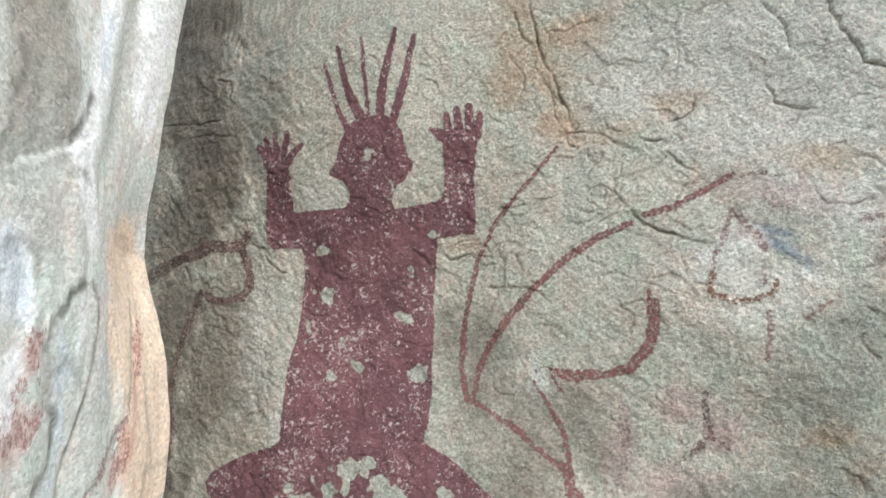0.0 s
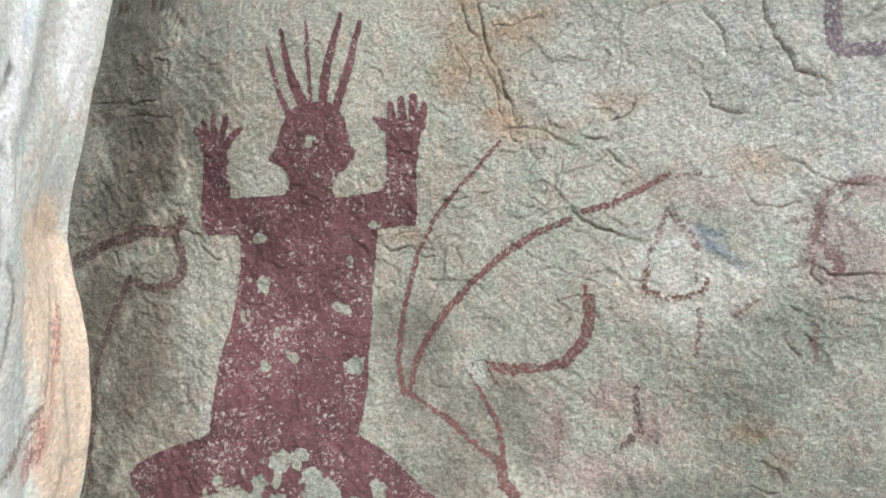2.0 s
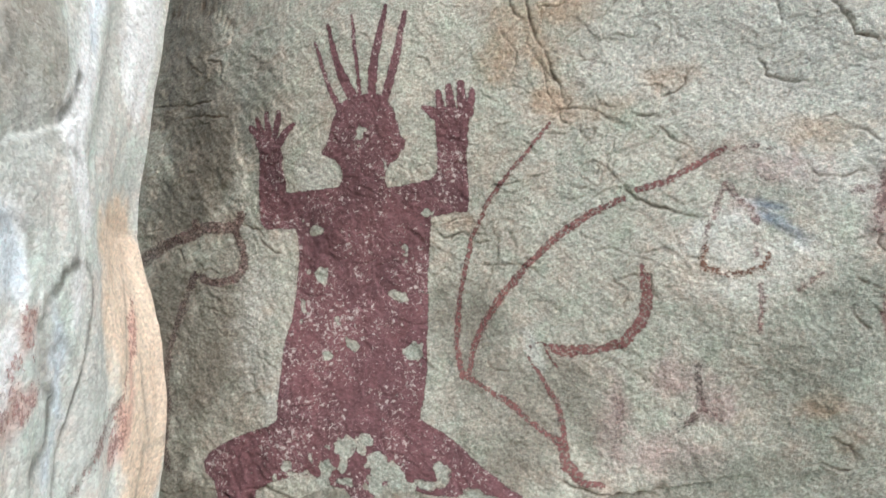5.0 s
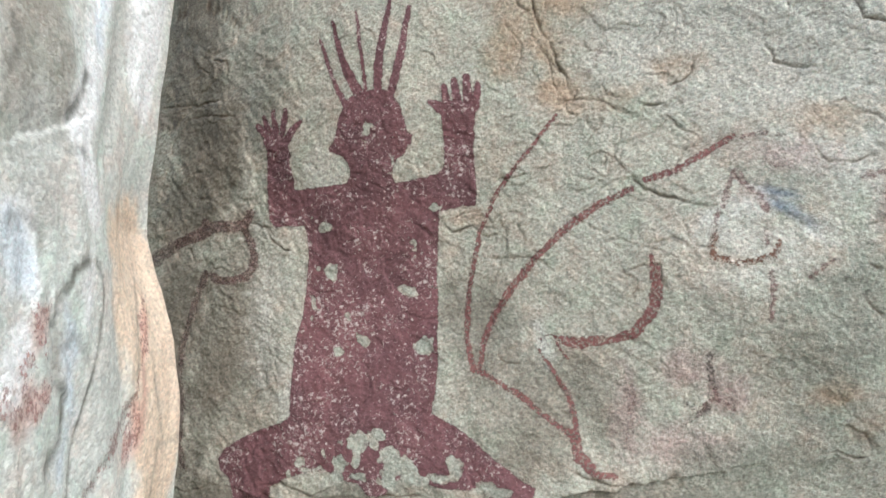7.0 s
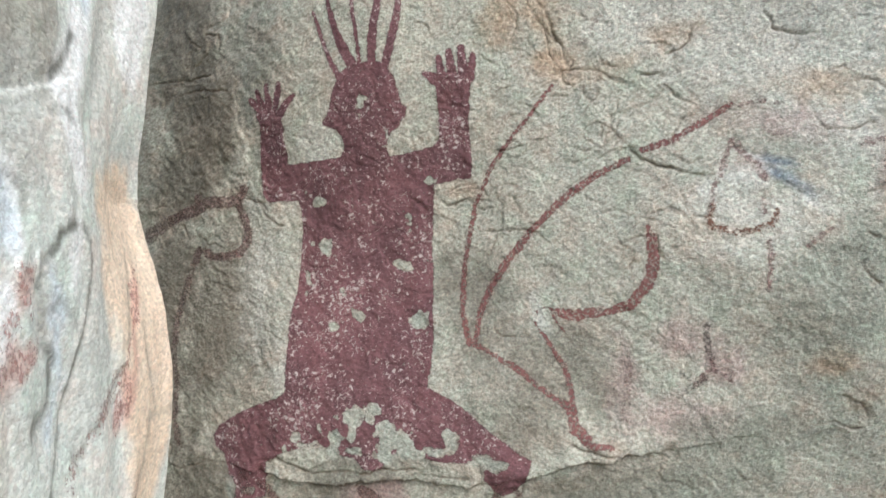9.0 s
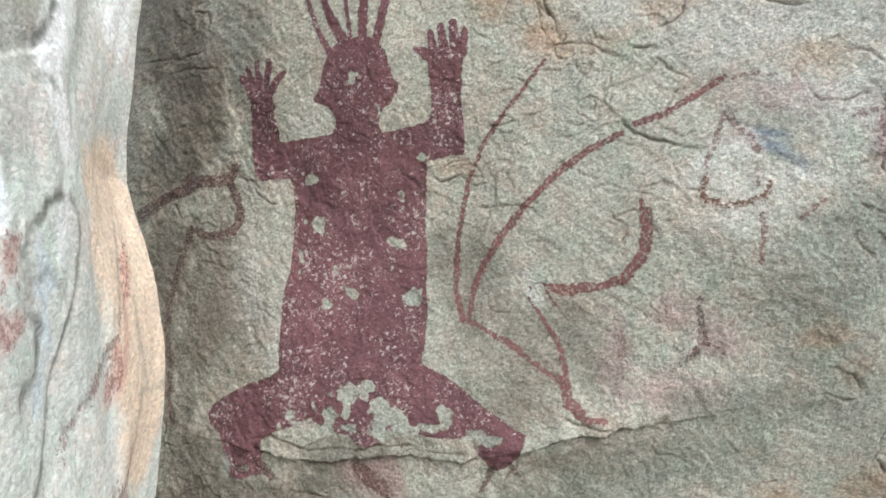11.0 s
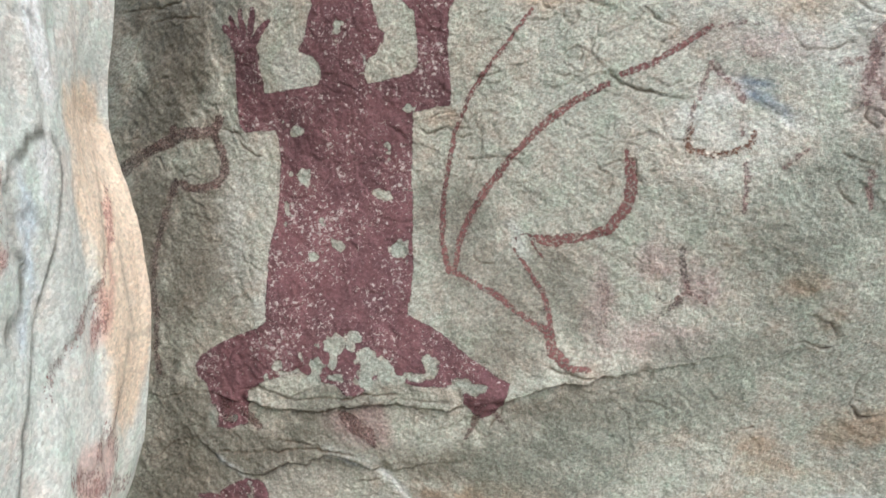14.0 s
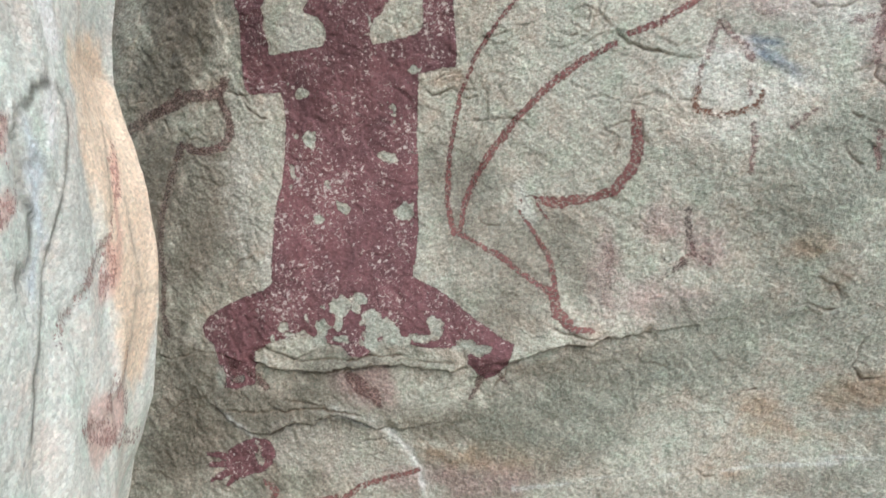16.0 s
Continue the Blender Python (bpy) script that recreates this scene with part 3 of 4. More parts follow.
WALL_PATCHES["rust"] = (0.022, [(0.213, 1.659, 0.032, 0.031, 0), (0.400, 1.692, 0.031, 0.028, -20.000), (0.035, 1.442, 0.026, 0.016, 0), (0.607, 1.144, 0.024, 0.018, 0), (0.653, 1.081, 0.021, 0.024, 0), (0.508, 0.720, 0.057, 0.024, 0), (0.681, 0.791, 0.073, 0.016, -8.000), (0.466, 1.363, 0.049, 0.013, 0), (0.571, 0.857, 0.032, 0.024, 0), (0.155, 1.867, 0.021, 0.049, 20.000), (0.189, 1.769, 0.016, 0.065, 22.000), (0.279, 1.639, 0.049, 0.008, 15.000), (0.124, 1.796, 0.032, 0.057, 0), (0.224, 1.826, 0.049, 0.024, 0), (0.715, 0.871, 0.065, 0.032, 20.000), (0.608, 1.581, 0.057, 0.032, 0), (0.067, 0.770, 0.073, 0.016, 0)])
WALL_PATCHES["pink"] = (0.02, [(0.447, 1.145, 0.049, 0.044, 0), (0.299, 1.123, 0.018, 0.073, 0), (0.525, 1.523, 0.057, 0.024, -10.000), (0.364, 1.069, 0.057, 0.04, 0), (0.700, 1.446, 0.049, 0.065, 0), (0.730, 1.531, 0.049, 0.04, 0), (0.381, 1.181, 0.04, 0.032, 0), (0.411, 1.061, 0.057, 0.032, 0), (0.496, 1.454, 0.032, 0.032, 0), (-0.116, 0.888, 0.049, 0.032, 0), (0.003, 0.721, 0.129, 0.024, 0)])
WALL_PATCHES["white"] = (0.01, [(0.483, 1.437, 0.04, 0.021, -20.000), (0.563, 1.395, 0.034, 0.008, -42.000), (0.432, 1.422, 0.024, 0.016, 0), (0.166, 1.222, 0.007, 0.016, 15), (-0.055, 0.771, 0.009, 0.036, 38.000), (-0.088, 0.801, 0.028, 0.007, -15.000), (-0.023, 0.708, 0.007, 0.031, 22.000), (-0.140, 0.838, 0.032, 0.006, -10.000)])
WALL_PATCHES["blue"] = (0.008, [(0.537, 1.432, 0.044, 0.014, -38.000), (0.525, 1.461, 0.031, 0.01, -20.000)])
WALL_PATCHES["grey_green"] = (0.03, [(0.528, 1.483, 0.057, 0.013, -18.000), (0.227, 0.849, 0.170, 0.073, 0), (0.507, 1.027, 0.121, 0.049, 0), (0.374, 0.916, 0.121, 0.032, 0), (0.610, 1.268, 0.097, 0.097, 0), (-0.360, 1.530, 0.024, 0.081, 0), (0.471, 0.942, 0.097, 0.065, 0)])

WALL_PATCHES["chalk"] = (0.005, [(-0.088, 0.811, 0.0209, 0.0083, -30), (-0.061, 0.786, 0.0219, 0.0083, -45), (-0.043, 0.754, 0.0208, 0.0073, -65), (-0.033, 0.716, 0.0251, 0.0042, -80), (-0.141, 0.824, 0.0422, 0.0032, -10), (-0.185, 0.832, 0.0266, 0.0032, 5), (0.207, 0.713, 0.0508, 0.0041, 4), (0.288, 0.723, 0.0608, 0.003, 6), (0.413, 0.721, 0.0716, 0.0031, 3), (0.539, 0.724, 0.0617, 0.0041, 6), (0.638, 0.732, 0.0613, 0.0031, 4), (0.729, 0.748, 0.0602, 0.003, 3), (-0.397, 0.804, 0.0222, 0.0033, -35), (0.535, 1.442, 0.0302, 0.0044, -48), (0.564, 1.396, 0.0192, 0.0044, -40), (0.512, 1.448, 0.0215, 0.0054, -35), (0.494, 1.471, 0.0271, 0.0063, -30)])
WALL_PATCHES["scar"] = (0.012, [(-0.2, 0.774, 0.1017, 0.0407, -8), (-0.124, 0.735, 0.0795, 0.0477, 0), (-0.281, 0.758, 0.0435, 0.0326, 0)])
# ovals down the pillar corner and under the ledge, painted dark as shade
WALL_PATCHES["wall_shade"] = (0.045, [(-0.518, 1.01, 0.0515, 0.2176, 0), (-0.52, 0.81, 0.0625, 0.1023, 0), (-0.586, 0.717, 0.0573, 0.0917, 0), (-0.228, 0.881, 0.1608, 0.0236, 0), (-0.383, 0.845, 0.0664, 0.0443, 0), (-0.48, 0.923, 0.0566, 0.0679, 0), (0.13, 0.891, 0.0691, 0.0395, 0), (-0.343, 0.676, 0.0993, 0.0221, 0), (-0.563, 1.298, 0.0477, 0.2742, 0), (-0.61, 1.468, 0.0498, 0.0872, 0)])

# ---- paintings on the wall ----
SHAPES = {}
SHAPES["figure"] = ([], [], [])
SHAPES["figure"][0].append([(-0.189, 1.676, 0.0055), (-0.215, 1.737, 0.0045), (-0.231, 1.781, 0.004), (-0.245, 1.824, 0.0023)])
SHAPES["figure"][0].append([(-0.159, 1.695, 0.0099), (-0.183, 1.744, 0.0089), (-0.199, 1.788, 0.0068), (-0.218, 1.857, 0.0029)])
SHAPES["figure"][0].append([(-0.146, 1.702, 0.0038), (-0.149, 1.745, 0.0039), (-0.158, 1.806, 0.0039), (-0.165, 1.871, 0.0023)])
SHAPES["figure"][0].append([(-0.12, 1.702, 0.0087), (-0.12, 1.747, 0.0088), (-0.108, 1.809, 0.0077), (-0.095, 1.876, 0.0033)])
SHAPES["figure"][0].append([(-0.095, 1.692, 0.0076), (-0.081, 1.737, 0.0087), (-0.07, 1.781, 0.0076), (-0.056, 1.857, 0.0044)])
SHAPES["figure"][0].append([(0.015, 1.642, 0.0117), (-0.004, 1.658, 0.0096), (-0.019, 1.669, 0.0053)])
SHAPES["figure"][0].append([(0.014, 1.653, 0.0085), (0.007, 1.694, 0.0058)])
SHAPES["figure"][0].append([(0.033, 1.656, 0.0084), (0.026, 1.703, 0.0063)])
SHAPES["figure"][0].append([(0.052, 1.658, 0.0095), (0.049, 1.708, 0.0063)])
SHAPES["figure"][0].append([(0.064, 1.651, 0.0084), (0.072, 1.692, 0.0063)])
SHAPES["figure"][0].append([(-0.363, 1.631, 0.0105), (-0.391, 1.661, 0.0059)])
SHAPES["figure"][0].append([(-0.363, 1.64, 0.0082), (-0.375, 1.677, 0.0053)])
SHAPES["figure"][0].append([(-0.346, 1.64, 0.0082), (-0.353, 1.685, 0.0059)])
SHAPES["figure"][0].append([(-0.33, 1.641, 0.0081), (-0.323, 1.685, 0.0058)])
SHAPES["figure"][0].append([(-0.325, 1.617, 0.0092), (-0.306, 1.643, 0.0069), (-0.287, 1.656, 0.0051)])
SHAPES["figure"][1].append([(-0.126, 1.704), (-0.104, 1.698), (-0.09, 1.689), (-0.08, 1.673), (-0.075, 1.654), (-0.07, 1.629), (-0.067, 1.618), (-0.055, 1.607), (-0.058, 1.594), (-0.066, 1.584), (-0.072, 1.574), (-0.08, 1.568), (-0.09, 1.564), (-0.096, 1.552), (-0.099, 1.532), (-0.094, 1.521), (-0.06, 1.525), (-0.032, 1.529), (-0.01, 1.535), (-0, 1.543), (0.003, 1.556), (0.003, 1.579), (0.002, 1.611), (-0.001, 1.638), (0.005, 1.651), (0.026, 1.66), (0.066, 1.652), (0.061, 1.617), (0.06, 1.575), (0.061, 1.544), (0.063, 1.517), (0.063, 1.481), (0.058, 1.468), (0.036, 1.47), (0.014, 1.464), (-0.011, 1.461), (-0.014, 1.421), (-0.018, 1.356), (-0.018, 1.293), (-0.019, 1.232), (-0.02, 1.173), (-0.026, 1.124), (-0.034, 1.088), (-0.095, 1.031), (-0.181, 1.04), (-0.176, 1.252), (-0.168, 1.526), (-0.147, 1.683)])
SHAPES["figure"][1].append([(-0.095, 1.031), (-0.271, 1.021), (-0.311, 1.059), (-0.314, 1.094), (-0.312, 1.146), (-0.31, 1.188), (-0.304, 1.23), (-0.293, 1.263), (-0.288, 1.307), (-0.285, 1.34), (-0.281, 1.385), (-0.284, 1.431), (-0.287, 1.444), (-0.328, 1.446), (-0.354, 1.445), (-0.364, 1.457), (-0.369, 1.48), (-0.37, 1.527), (-0.37, 1.574), (-0.368, 1.604), (-0.38, 1.629), (-0.366, 1.643), (-0.325, 1.634), (-0.314, 1.592), (-0.315, 1.569), (-0.309, 1.546), (-0.307, 1.521), (-0.276, 1.521), (-0.233, 1.524), (-0.196, 1.525), (-0.188, 1.532), (-0.184, 1.549), (-0.189, 1.565), (-0.198, 1.577), (-0.212, 1.583), (-0.226, 1.588), (-0.227, 1.598), (-0.217, 1.608), (-0.21, 1.626), (-0.207, 1.639), (-0.203, 1.655), (-0.193, 1.677), (-0.182, 1.692), (-0.167, 1.699), (-0.149, 1.703), (-0.126, 1.704), (-0.102, 1.678), (-0.111, 1.522), (-0.067, 1.444), (-0.068, 1.056)])
SHAPES["figure"][1].append([(-0.311, 1.08), (-0.329, 1.067), (-0.365, 1.055), (-0.403, 1.04), (-0.434, 1.023), (-0.458, 1.008), (-0.469, 0.989), (-0.463, 0.97), (-0.444, 0.955), (-0.436, 0.93), (-0.43, 0.903), (-0.419, 0.875), (-0.394, 0.872), (-0.357, 0.882), (-0.354, 0.917), (-0.353, 0.948), (-0.319, 0.966), (-0.289, 0.974), (-0.242, 0.984), (-0.208, 0.971), (-0.174, 0.966), (-0.152, 0.95), (-0.125, 0.952), (-0.108, 0.967), (-0.048, 0.978), (-0.007, 0.972), (0.039, 0.974), (0.062, 0.968), (0.061, 0.95), (0.073, 0.935), (0.094, 0.919), (0.117, 0.932), (0.128, 0.944), (0.14, 0.971), (0.146, 0.985), (0.114, 1.001), (0.086, 1.02), (0.057, 1.043), (0.027, 1.066), (-0.003, 1.08), (-0.029, 1.094)])
SHAPES["figure"][2].extend([(-0.23, 1.352, 0.0161, 0.0116, 20), (-0.242, 1.444, 0.0081, 0.0054, 0), (-0.269, 1.462, 0.0073, 0.0054, 0), (-0.059, 1.401, 0.0078, 0.0156, 10), (-0.271, 1.296, 0.0045, 0.0161, 0), (-0.197, 1.257, 0.0097, 0.0079, 0), (-0.166, 1.218, 0.0113, 0.0078, -20), (-0.049, 1.211, 0.0118, 0.0118, 0), (-0.219, 1.199, 0.0061, 0.0052, 0), (-0.147, 1.617, 0.0079, 0.014, 0)])
SHAPES["figure"][2].extend([(-0.137, 1.632, 0.007, 0.0044, 0), (-0.27, 1.323, 0.0036, 0.0108, 0), (-0.136, 1.464, 0.0044, 0.0035, 0), (-0.018, 1.469, 0.0086, 0.0069, 0), (-0.262, 1.356, 0.0054, 0.0045, 0), (-0.081, 1.315, 0.0121, 0.0043, -30), (-0.097, 1.565, 0.0034, 0.007, 0), (-0.183, 1.035, 0.0362, 0.0181, 10), (-0.207, 1, 0.0182, 0.0256, 0), (-0.138, 1.051, 0.019, 0.0074, 0)])
SHAPES["figure"][2].extend([(-0.225, 0.976, 0.0236, 0.0096, 0), (-0.112, 1.019, 0.0136, 0.0105, 0), (-0.085, 1, 0.027, 0.0166, 0), (-0.064, 0.986, 0.0227, 0.0113, 0), (-0.271, 0.983, 0.026, 0.0065, 12), (-0.288, 0.997, 0.0109, 0.0065, 30), (-0.179, 0.978, 0.0148, 0.0095, 0), (-0.113, 0.979, 0.0104, 0.0125, 0), (-0.022, 0.987, 0.0102, 0.0041, 0), (0.005, 1.014, 0.0061, 0.0142, 20)])
SHAPES["figure"][2].extend([(0.046, 0.977, 0.024, 0.005, 5), (0.084, 0.976, 0.0198, 0.0059, 20), (-0.332, 0.918, 0.0077, 0.0154, 0), (-0.178, 1.004, 0.0085, 0.0106, 0), (-0.241, 1.012, 0.0065, 0.0129, 20), (-0.387, 0.892, 0.0089, 0.0067, 0), (-0.43, 0.894, 0.0056, 0.0134, 0)])
SHAPES["loop"] = ([], [], [])
SHAPES["loop"][0].append([(-0.59, 1.419, 0.0109), (-0.553, 1.433, 0.0132), (-0.524, 1.441, 0.0143), (-0.495, 1.453, 0.0119), (-0.453, 1.452, 0.0117), (-0.422, 1.454, 0.0104), (-0.411, 1.476, 0.0104)])
SHAPES["loop"][0].append([(-0.524, 1.447, 0.0108), (-0.524, 1.465, 0.0084)])
SHAPES["loop"][0].append([(-0.425, 1.448, 0.0081), (-0.413, 1.424, 0.0081), (-0.4, 1.392, 0.0092), (-0.401, 1.369, 0.0092), (-0.416, 1.347, 0.0092), (-0.446, 1.338, 0.0093), (-0.483, 1.341, 0.0082), (-0.514, 1.355, 0.0071)])
SHAPES["loop_line"] = ([], [], [])
SHAPES["loop_line"][0].append([(-0.647, 1.388, 0.0172), (-0.613, 1.411, 0.0147), (-0.576, 1.425, 0.0121)])
SHAPES["loop_line"][0].append([(-0.517, 1.352, 0.0083), (-0.528, 1.323, 0.0095), (-0.541, 1.282, 0.0083), (-0.555, 1.242, 0.0071), (-0.565, 1.201, 0.0071), (-0.567, 1.15, 0.007), (-0.557, 1.081, 0.007), (-0.557, 1.014, 0.0058), (-0.547, 0.97, 0.0046)])
SHAPES["tail"] = ([], [], [])
SHAPES["tail"][0].append([(0.186, 1.234, 0.0024), (0.202, 1.228, 0.0086), (0.225, 1.224, 0.0105), (0.256, 1.229, 0.0084), (0.286, 1.233, 0.0074), (0.311, 1.243, 0.0083), (0.333, 1.268, 0.0091), (0.344, 1.292, 0.009), (0.348, 1.319, 0.009), (0.345, 1.346, 0.0063), (0.341, 1.367, 0.0027)])
SHAPES["tail"][0].append([(0.164, 1.234, 0.0015), (0.186, 1.236, 0.0024)])
SHAPES["tail"][0].append([(0.189, 1.226, 0.0029), (0.197, 1.212, 0.0029), (0.205, 1.198, 0.0019)])
SHAPES["tri"] = ([], [], [])
SHAPES["tri"][0].append([(0.419, 1.21, 0.0044), (0.421, 1.187, 0.0053), (0.423, 1.169, 0.0045), (0.428, 1.155, 0.0036)])
SHAPES["tri"][0].append([(0.419, 1.124, 0.0045), (0.408, 1.115, 0.0054), (0.396, 1.109, 0.0036), (0.385, 1.095, 0.0018)])
SHAPES["tri"][0].append([(0.383, 1.132, 0.0036), (0.393, 1.13, 0.0045)])
SHAPES["tri_arms"] = ([], [], [])
SHAPES["tri_arms"][0].append([(0.416, 1.13, 0.0045), (0.429, 1.139, 0.0045), (0.448, 1.13, 0.0036), (0.461, 1.117, 0.0018)])
SHAPES["tri_arms"][0].append([(0.428, 1.155, 0.0036), (0.429, 1.139, 0.0045)])
SHAPES["tri_arms"][0].append([(0.402, 1.118, 0.0072), (0.418, 1.13, 0.0063)])
SHAPES["right"] = ([], [], [])
SHAPES["right"][0].append([(0.676, 1.519, 0.006), (0.691, 1.53, 0.0068), (0.709, 1.536, 0.0068), (0.737, 1.542, 0.0059), (0.78, 1.544, 0.005)])
SHAPES["right"][0].append([(0.676, 1.515, 0.006), (0.673, 1.48, 0.0077), (0.663, 1.45, 0.0068), (0.663, 1.42, 0.0051)])
SHAPES["right"][0].append([(0.634, 1.479, 0.0043), (0.656, 1.48, 0.0052)])
SHAPES["right"][0].append([(0.693, 1.438, 0.0068), (0.699, 1.413, 0.0076), (0.693, 1.396, 0.0051)])
SHAPES["right"][0].append([(0.685, 1.429, 0.0068), (0.678, 1.446, 0.0051)])
SHAPES["right"][0].append([(0.712, 1.523, 0.0051), (0.701, 1.506, 0.0043)])
SHAPES["right"][0].append([(0.674, 1.318, 0.0051), (0.673, 1.292, 0.0051), (0.678, 1.266, 0.0043)])
SHAPES["right"][0].append([(0.556, 1.331, 0.0026), (0.571, 1.344, 0.0035), (0.591, 1.358, 0.0026)])
SHAPES["purple"] = ([], [], [])
SHAPES["purple"][0].append([(0.694, 1.854, 0.0121), (0.695, 1.794, 0.0121), (0.698, 1.759, 0.0121), (0.708, 1.742, 0.0121), (0.739, 1.742, 0.0111), (0.779, 1.74, 0.0109)])
SHAPES["bowl"] = ([], [], [])
SHAPES["bowl"][0].append([(0.434, 1.399, 0.0036), (0.428, 1.379, 0.0055), (0.429, 1.365, 0.0054), (0.445, 1.361, 0.0045), (0.469, 1.353, 0.0045), (0.489, 1.359, 0.0044), (0.509, 1.364, 0.0044), (0.517, 1.377, 0.0044), (0.519, 1.389, 0.0027)])
SHAPES["bowl_top"] = ([], [], [])
SHAPES["bowl_top"][0].append([(0.471, 1.498, 0.0055), (0.462, 1.478, 0.0055), (0.453, 1.454, 0.0046), (0.439, 1.424, 0.0037), (0.432, 1.397, 0.0036)])
SHAPES["bowl_top"][0].append([(0.471, 1.498, 0.0055), (0.482, 1.478, 0.0045), (0.501, 1.457, 0.0045), (0.505, 1.435, 0.0054)])
SHAPES["bowl_top"][0].append([(0.503, 1.403, 0.0036), (0.503, 1.381, 0.0036)])
SHAPES["stick"] = ([], [], [])
SHAPES["stick"][0].append([(0.504, 1.346, 0.0027), (0.505, 1.32, 0.0044), (0.503, 1.289, 0.0044), (0.502, 1.264, 0.0027)])
SHAPES["low_round"] = ([], [], [])
SHAPES["low_round"][0].append([(-0.412, 0.736, 0.0078), (-0.442, 0.742, 0.0056), (-0.465, 0.738, 0.0034)])
SHAPES["low_round"][0].append([(-0.415, 0.725, 0.0078), (-0.459, 0.72, 0.0045)])
SHAPES["low_round"][0].append([(-0.41, 0.714, 0.0089), (-0.444, 0.698, 0.0056), (-0.456, 0.689, 0.0034)])
SHAPES["low_round"][0].append([(-0.403, 0.706, 0.0078), (-0.42, 0.685, 0.0033)])
SHAPES["low_round"][1].append([(-0.421, 0.749), (-0.398, 0.767), (-0.362, 0.78), (-0.329, 0.777), (-0.318, 0.755), (-0.323, 0.731), (-0.347, 0.715), (-0.389, 0.701), (-0.415, 0.707)])
SHAPES["low_round"][2].extend([(-0.35, 0.737, 0.0055, 0.0176, 10), (-0.327, 0.724, 0.0066, 0.0055, 0)])
SHAPES["low_streak"] = ([], [], [])
SHAPES["low_streak"][0].append([(-0.183, 0.672, 0.0054), (-0.149, 0.697, 0.0053), (-0.093, 0.72, 0.0053), (-0.038, 0.737, 0.0042)])
SHAPES["low_streak"][0].append([(-0.342, 0.698, 0.0044), (-0.32, 0.677, 0.0055), (-0.332, 0.66, 0.0044)])
SHAPES["low_streak"][0].append([(-0.24, 0.665, 0.0054), (-0.194, 0.674, 0.0043)])
SHAPES["low_patch"] = ([], [], [])
SHAPES["low_patch"][0].append([(0.088, 0.936, 0.0089), (0.077, 0.905, 0.005), (0.061, 0.882, 0.002)])
SHAPES["low_patch"][0].append([(0.112, 0.937, 0.0059), (0.121, 0.92, 0.003), (0.135, 0.902, 0.0015)])
SHAPES["low_patch"][0].append([(-0.159, 0.911, 0.0105), (-0.143, 0.896, 0.0147), (-0.116, 0.882, 0.0136), (-0.104, 0.865, 0.0073)])
SHAPES["low_patch"][0].append([(-0.405, 0.915, 0.01), (-0.393, 0.892, 0.0111)])
SHAPES["low_patch"][0].append([(-0.368, 0.911, 0.0066), (-0.333, 0.88, 0.0088)])
SHAPES["animal"] = ([], [], [])
SHAPES["animal"][0].append([(0.209, 1.623, 0.0041), (0.189, 1.599, 0.0041), (0.168, 1.574, 0.0037), (0.126, 1.526, 0.0041), (0.100, 1.491, 0.0041), (0.066, 1.420, 0.0041), (0.051, 1.358, 0.0041), (0.039, 1.295, 0.0041), (0.034, 1.225, 0.0046), (0.045, 1.171, 0.0055)])
SHAPES["animal"][0].append([(0.055, 1.172, 0.0046), (0.067, 1.226, 0.0055), (0.091, 1.276, 0.0059), (0.118, 1.316, 0.0064), (0.164, 1.371, 0.0064), (0.214, 1.419, 0.0064), (0.270, 1.458, 0.0059), (0.320, 1.481, 0.0055)])
SHAPES["animal"][0].append([(0.045, 1.176, 0.0064), (0.077, 1.160, 0.005), (0.124, 1.133, 0.005), (0.169, 1.099, 0.005), (0.206, 1.073, 0.0059)])
SHAPES["animal"][0].append([(0.165, 1.229, 0.0014), (0.161, 1.208, 0.0018), (0.178, 1.182, 0.0037), (0.203, 1.142, 0.0046), (0.213, 1.096, 0.0055), (0.217, 1.046, 0.0055), (0.234, 1.024, 0.0064)])
SHAPES["animal"][0].append([(0.206, 1.078, 0.0055), (0.212, 1.037, 0.0064), (0.238, 1.014, 0.0064), (0.274, 1.009, 0.0037)])
SHAPES["animal_back"] = ([], [], [])
SHAPES["animal_back"][0].append([(0.346, 1.495, 0.0059), (0.393, 1.508, 0.0059), (0.435, 1.532, 0.0055), (0.476, 1.556, 0.0037)])
SHAPES["animal_tip"] = ([], [], [])
SHAPES["animal_tip"][0].append([(0.472, 1.554, 0.0041), (0.506, 1.557, 0.0041), (0.535, 1.553, 0.0037)])
SHAPES["faint"] = ([], [], [])
SHAPES["faint"][0].append([(0.305, 1.151, 0.0064), (0.301, 1.105, 0.0073), (0.293, 1.058, 0.0055)])
SHAPES["faint"][0].append([(0.447, 1.145, 0.0119), (0.456, 1.127, 0.0091)])
SHAPES["faint"][0].append([(0.289, 1.738, 0.0037), (0.275, 1.704, 0.0037), (0.259, 1.686, 0.0027)])
SHAPES["faint"][0].append([(0.523, 1.510, 0.0082), (0.541, 1.504, 0.0064)])



layers = {key: patch_mask(spots, soft) for key, (soft, spots) in WALL_PATCHES.items()}
layers["cool"] = smooth(-0.05, 0.55, X + 0.25 * slow - 0.25 * (Z - 1.3))
layers["lichen"] = patch_mask(SHAPES["figure"][2], 0.006)
layers["crevice"] = np.clip(crevice, 0, 1)
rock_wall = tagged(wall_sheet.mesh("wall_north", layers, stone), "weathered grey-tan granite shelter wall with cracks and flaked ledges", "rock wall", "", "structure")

fray_x, fray_z = X + 0.0012 * rag, Z + 0.0012 * fbm(X, Z, 0.018, 2, 47)
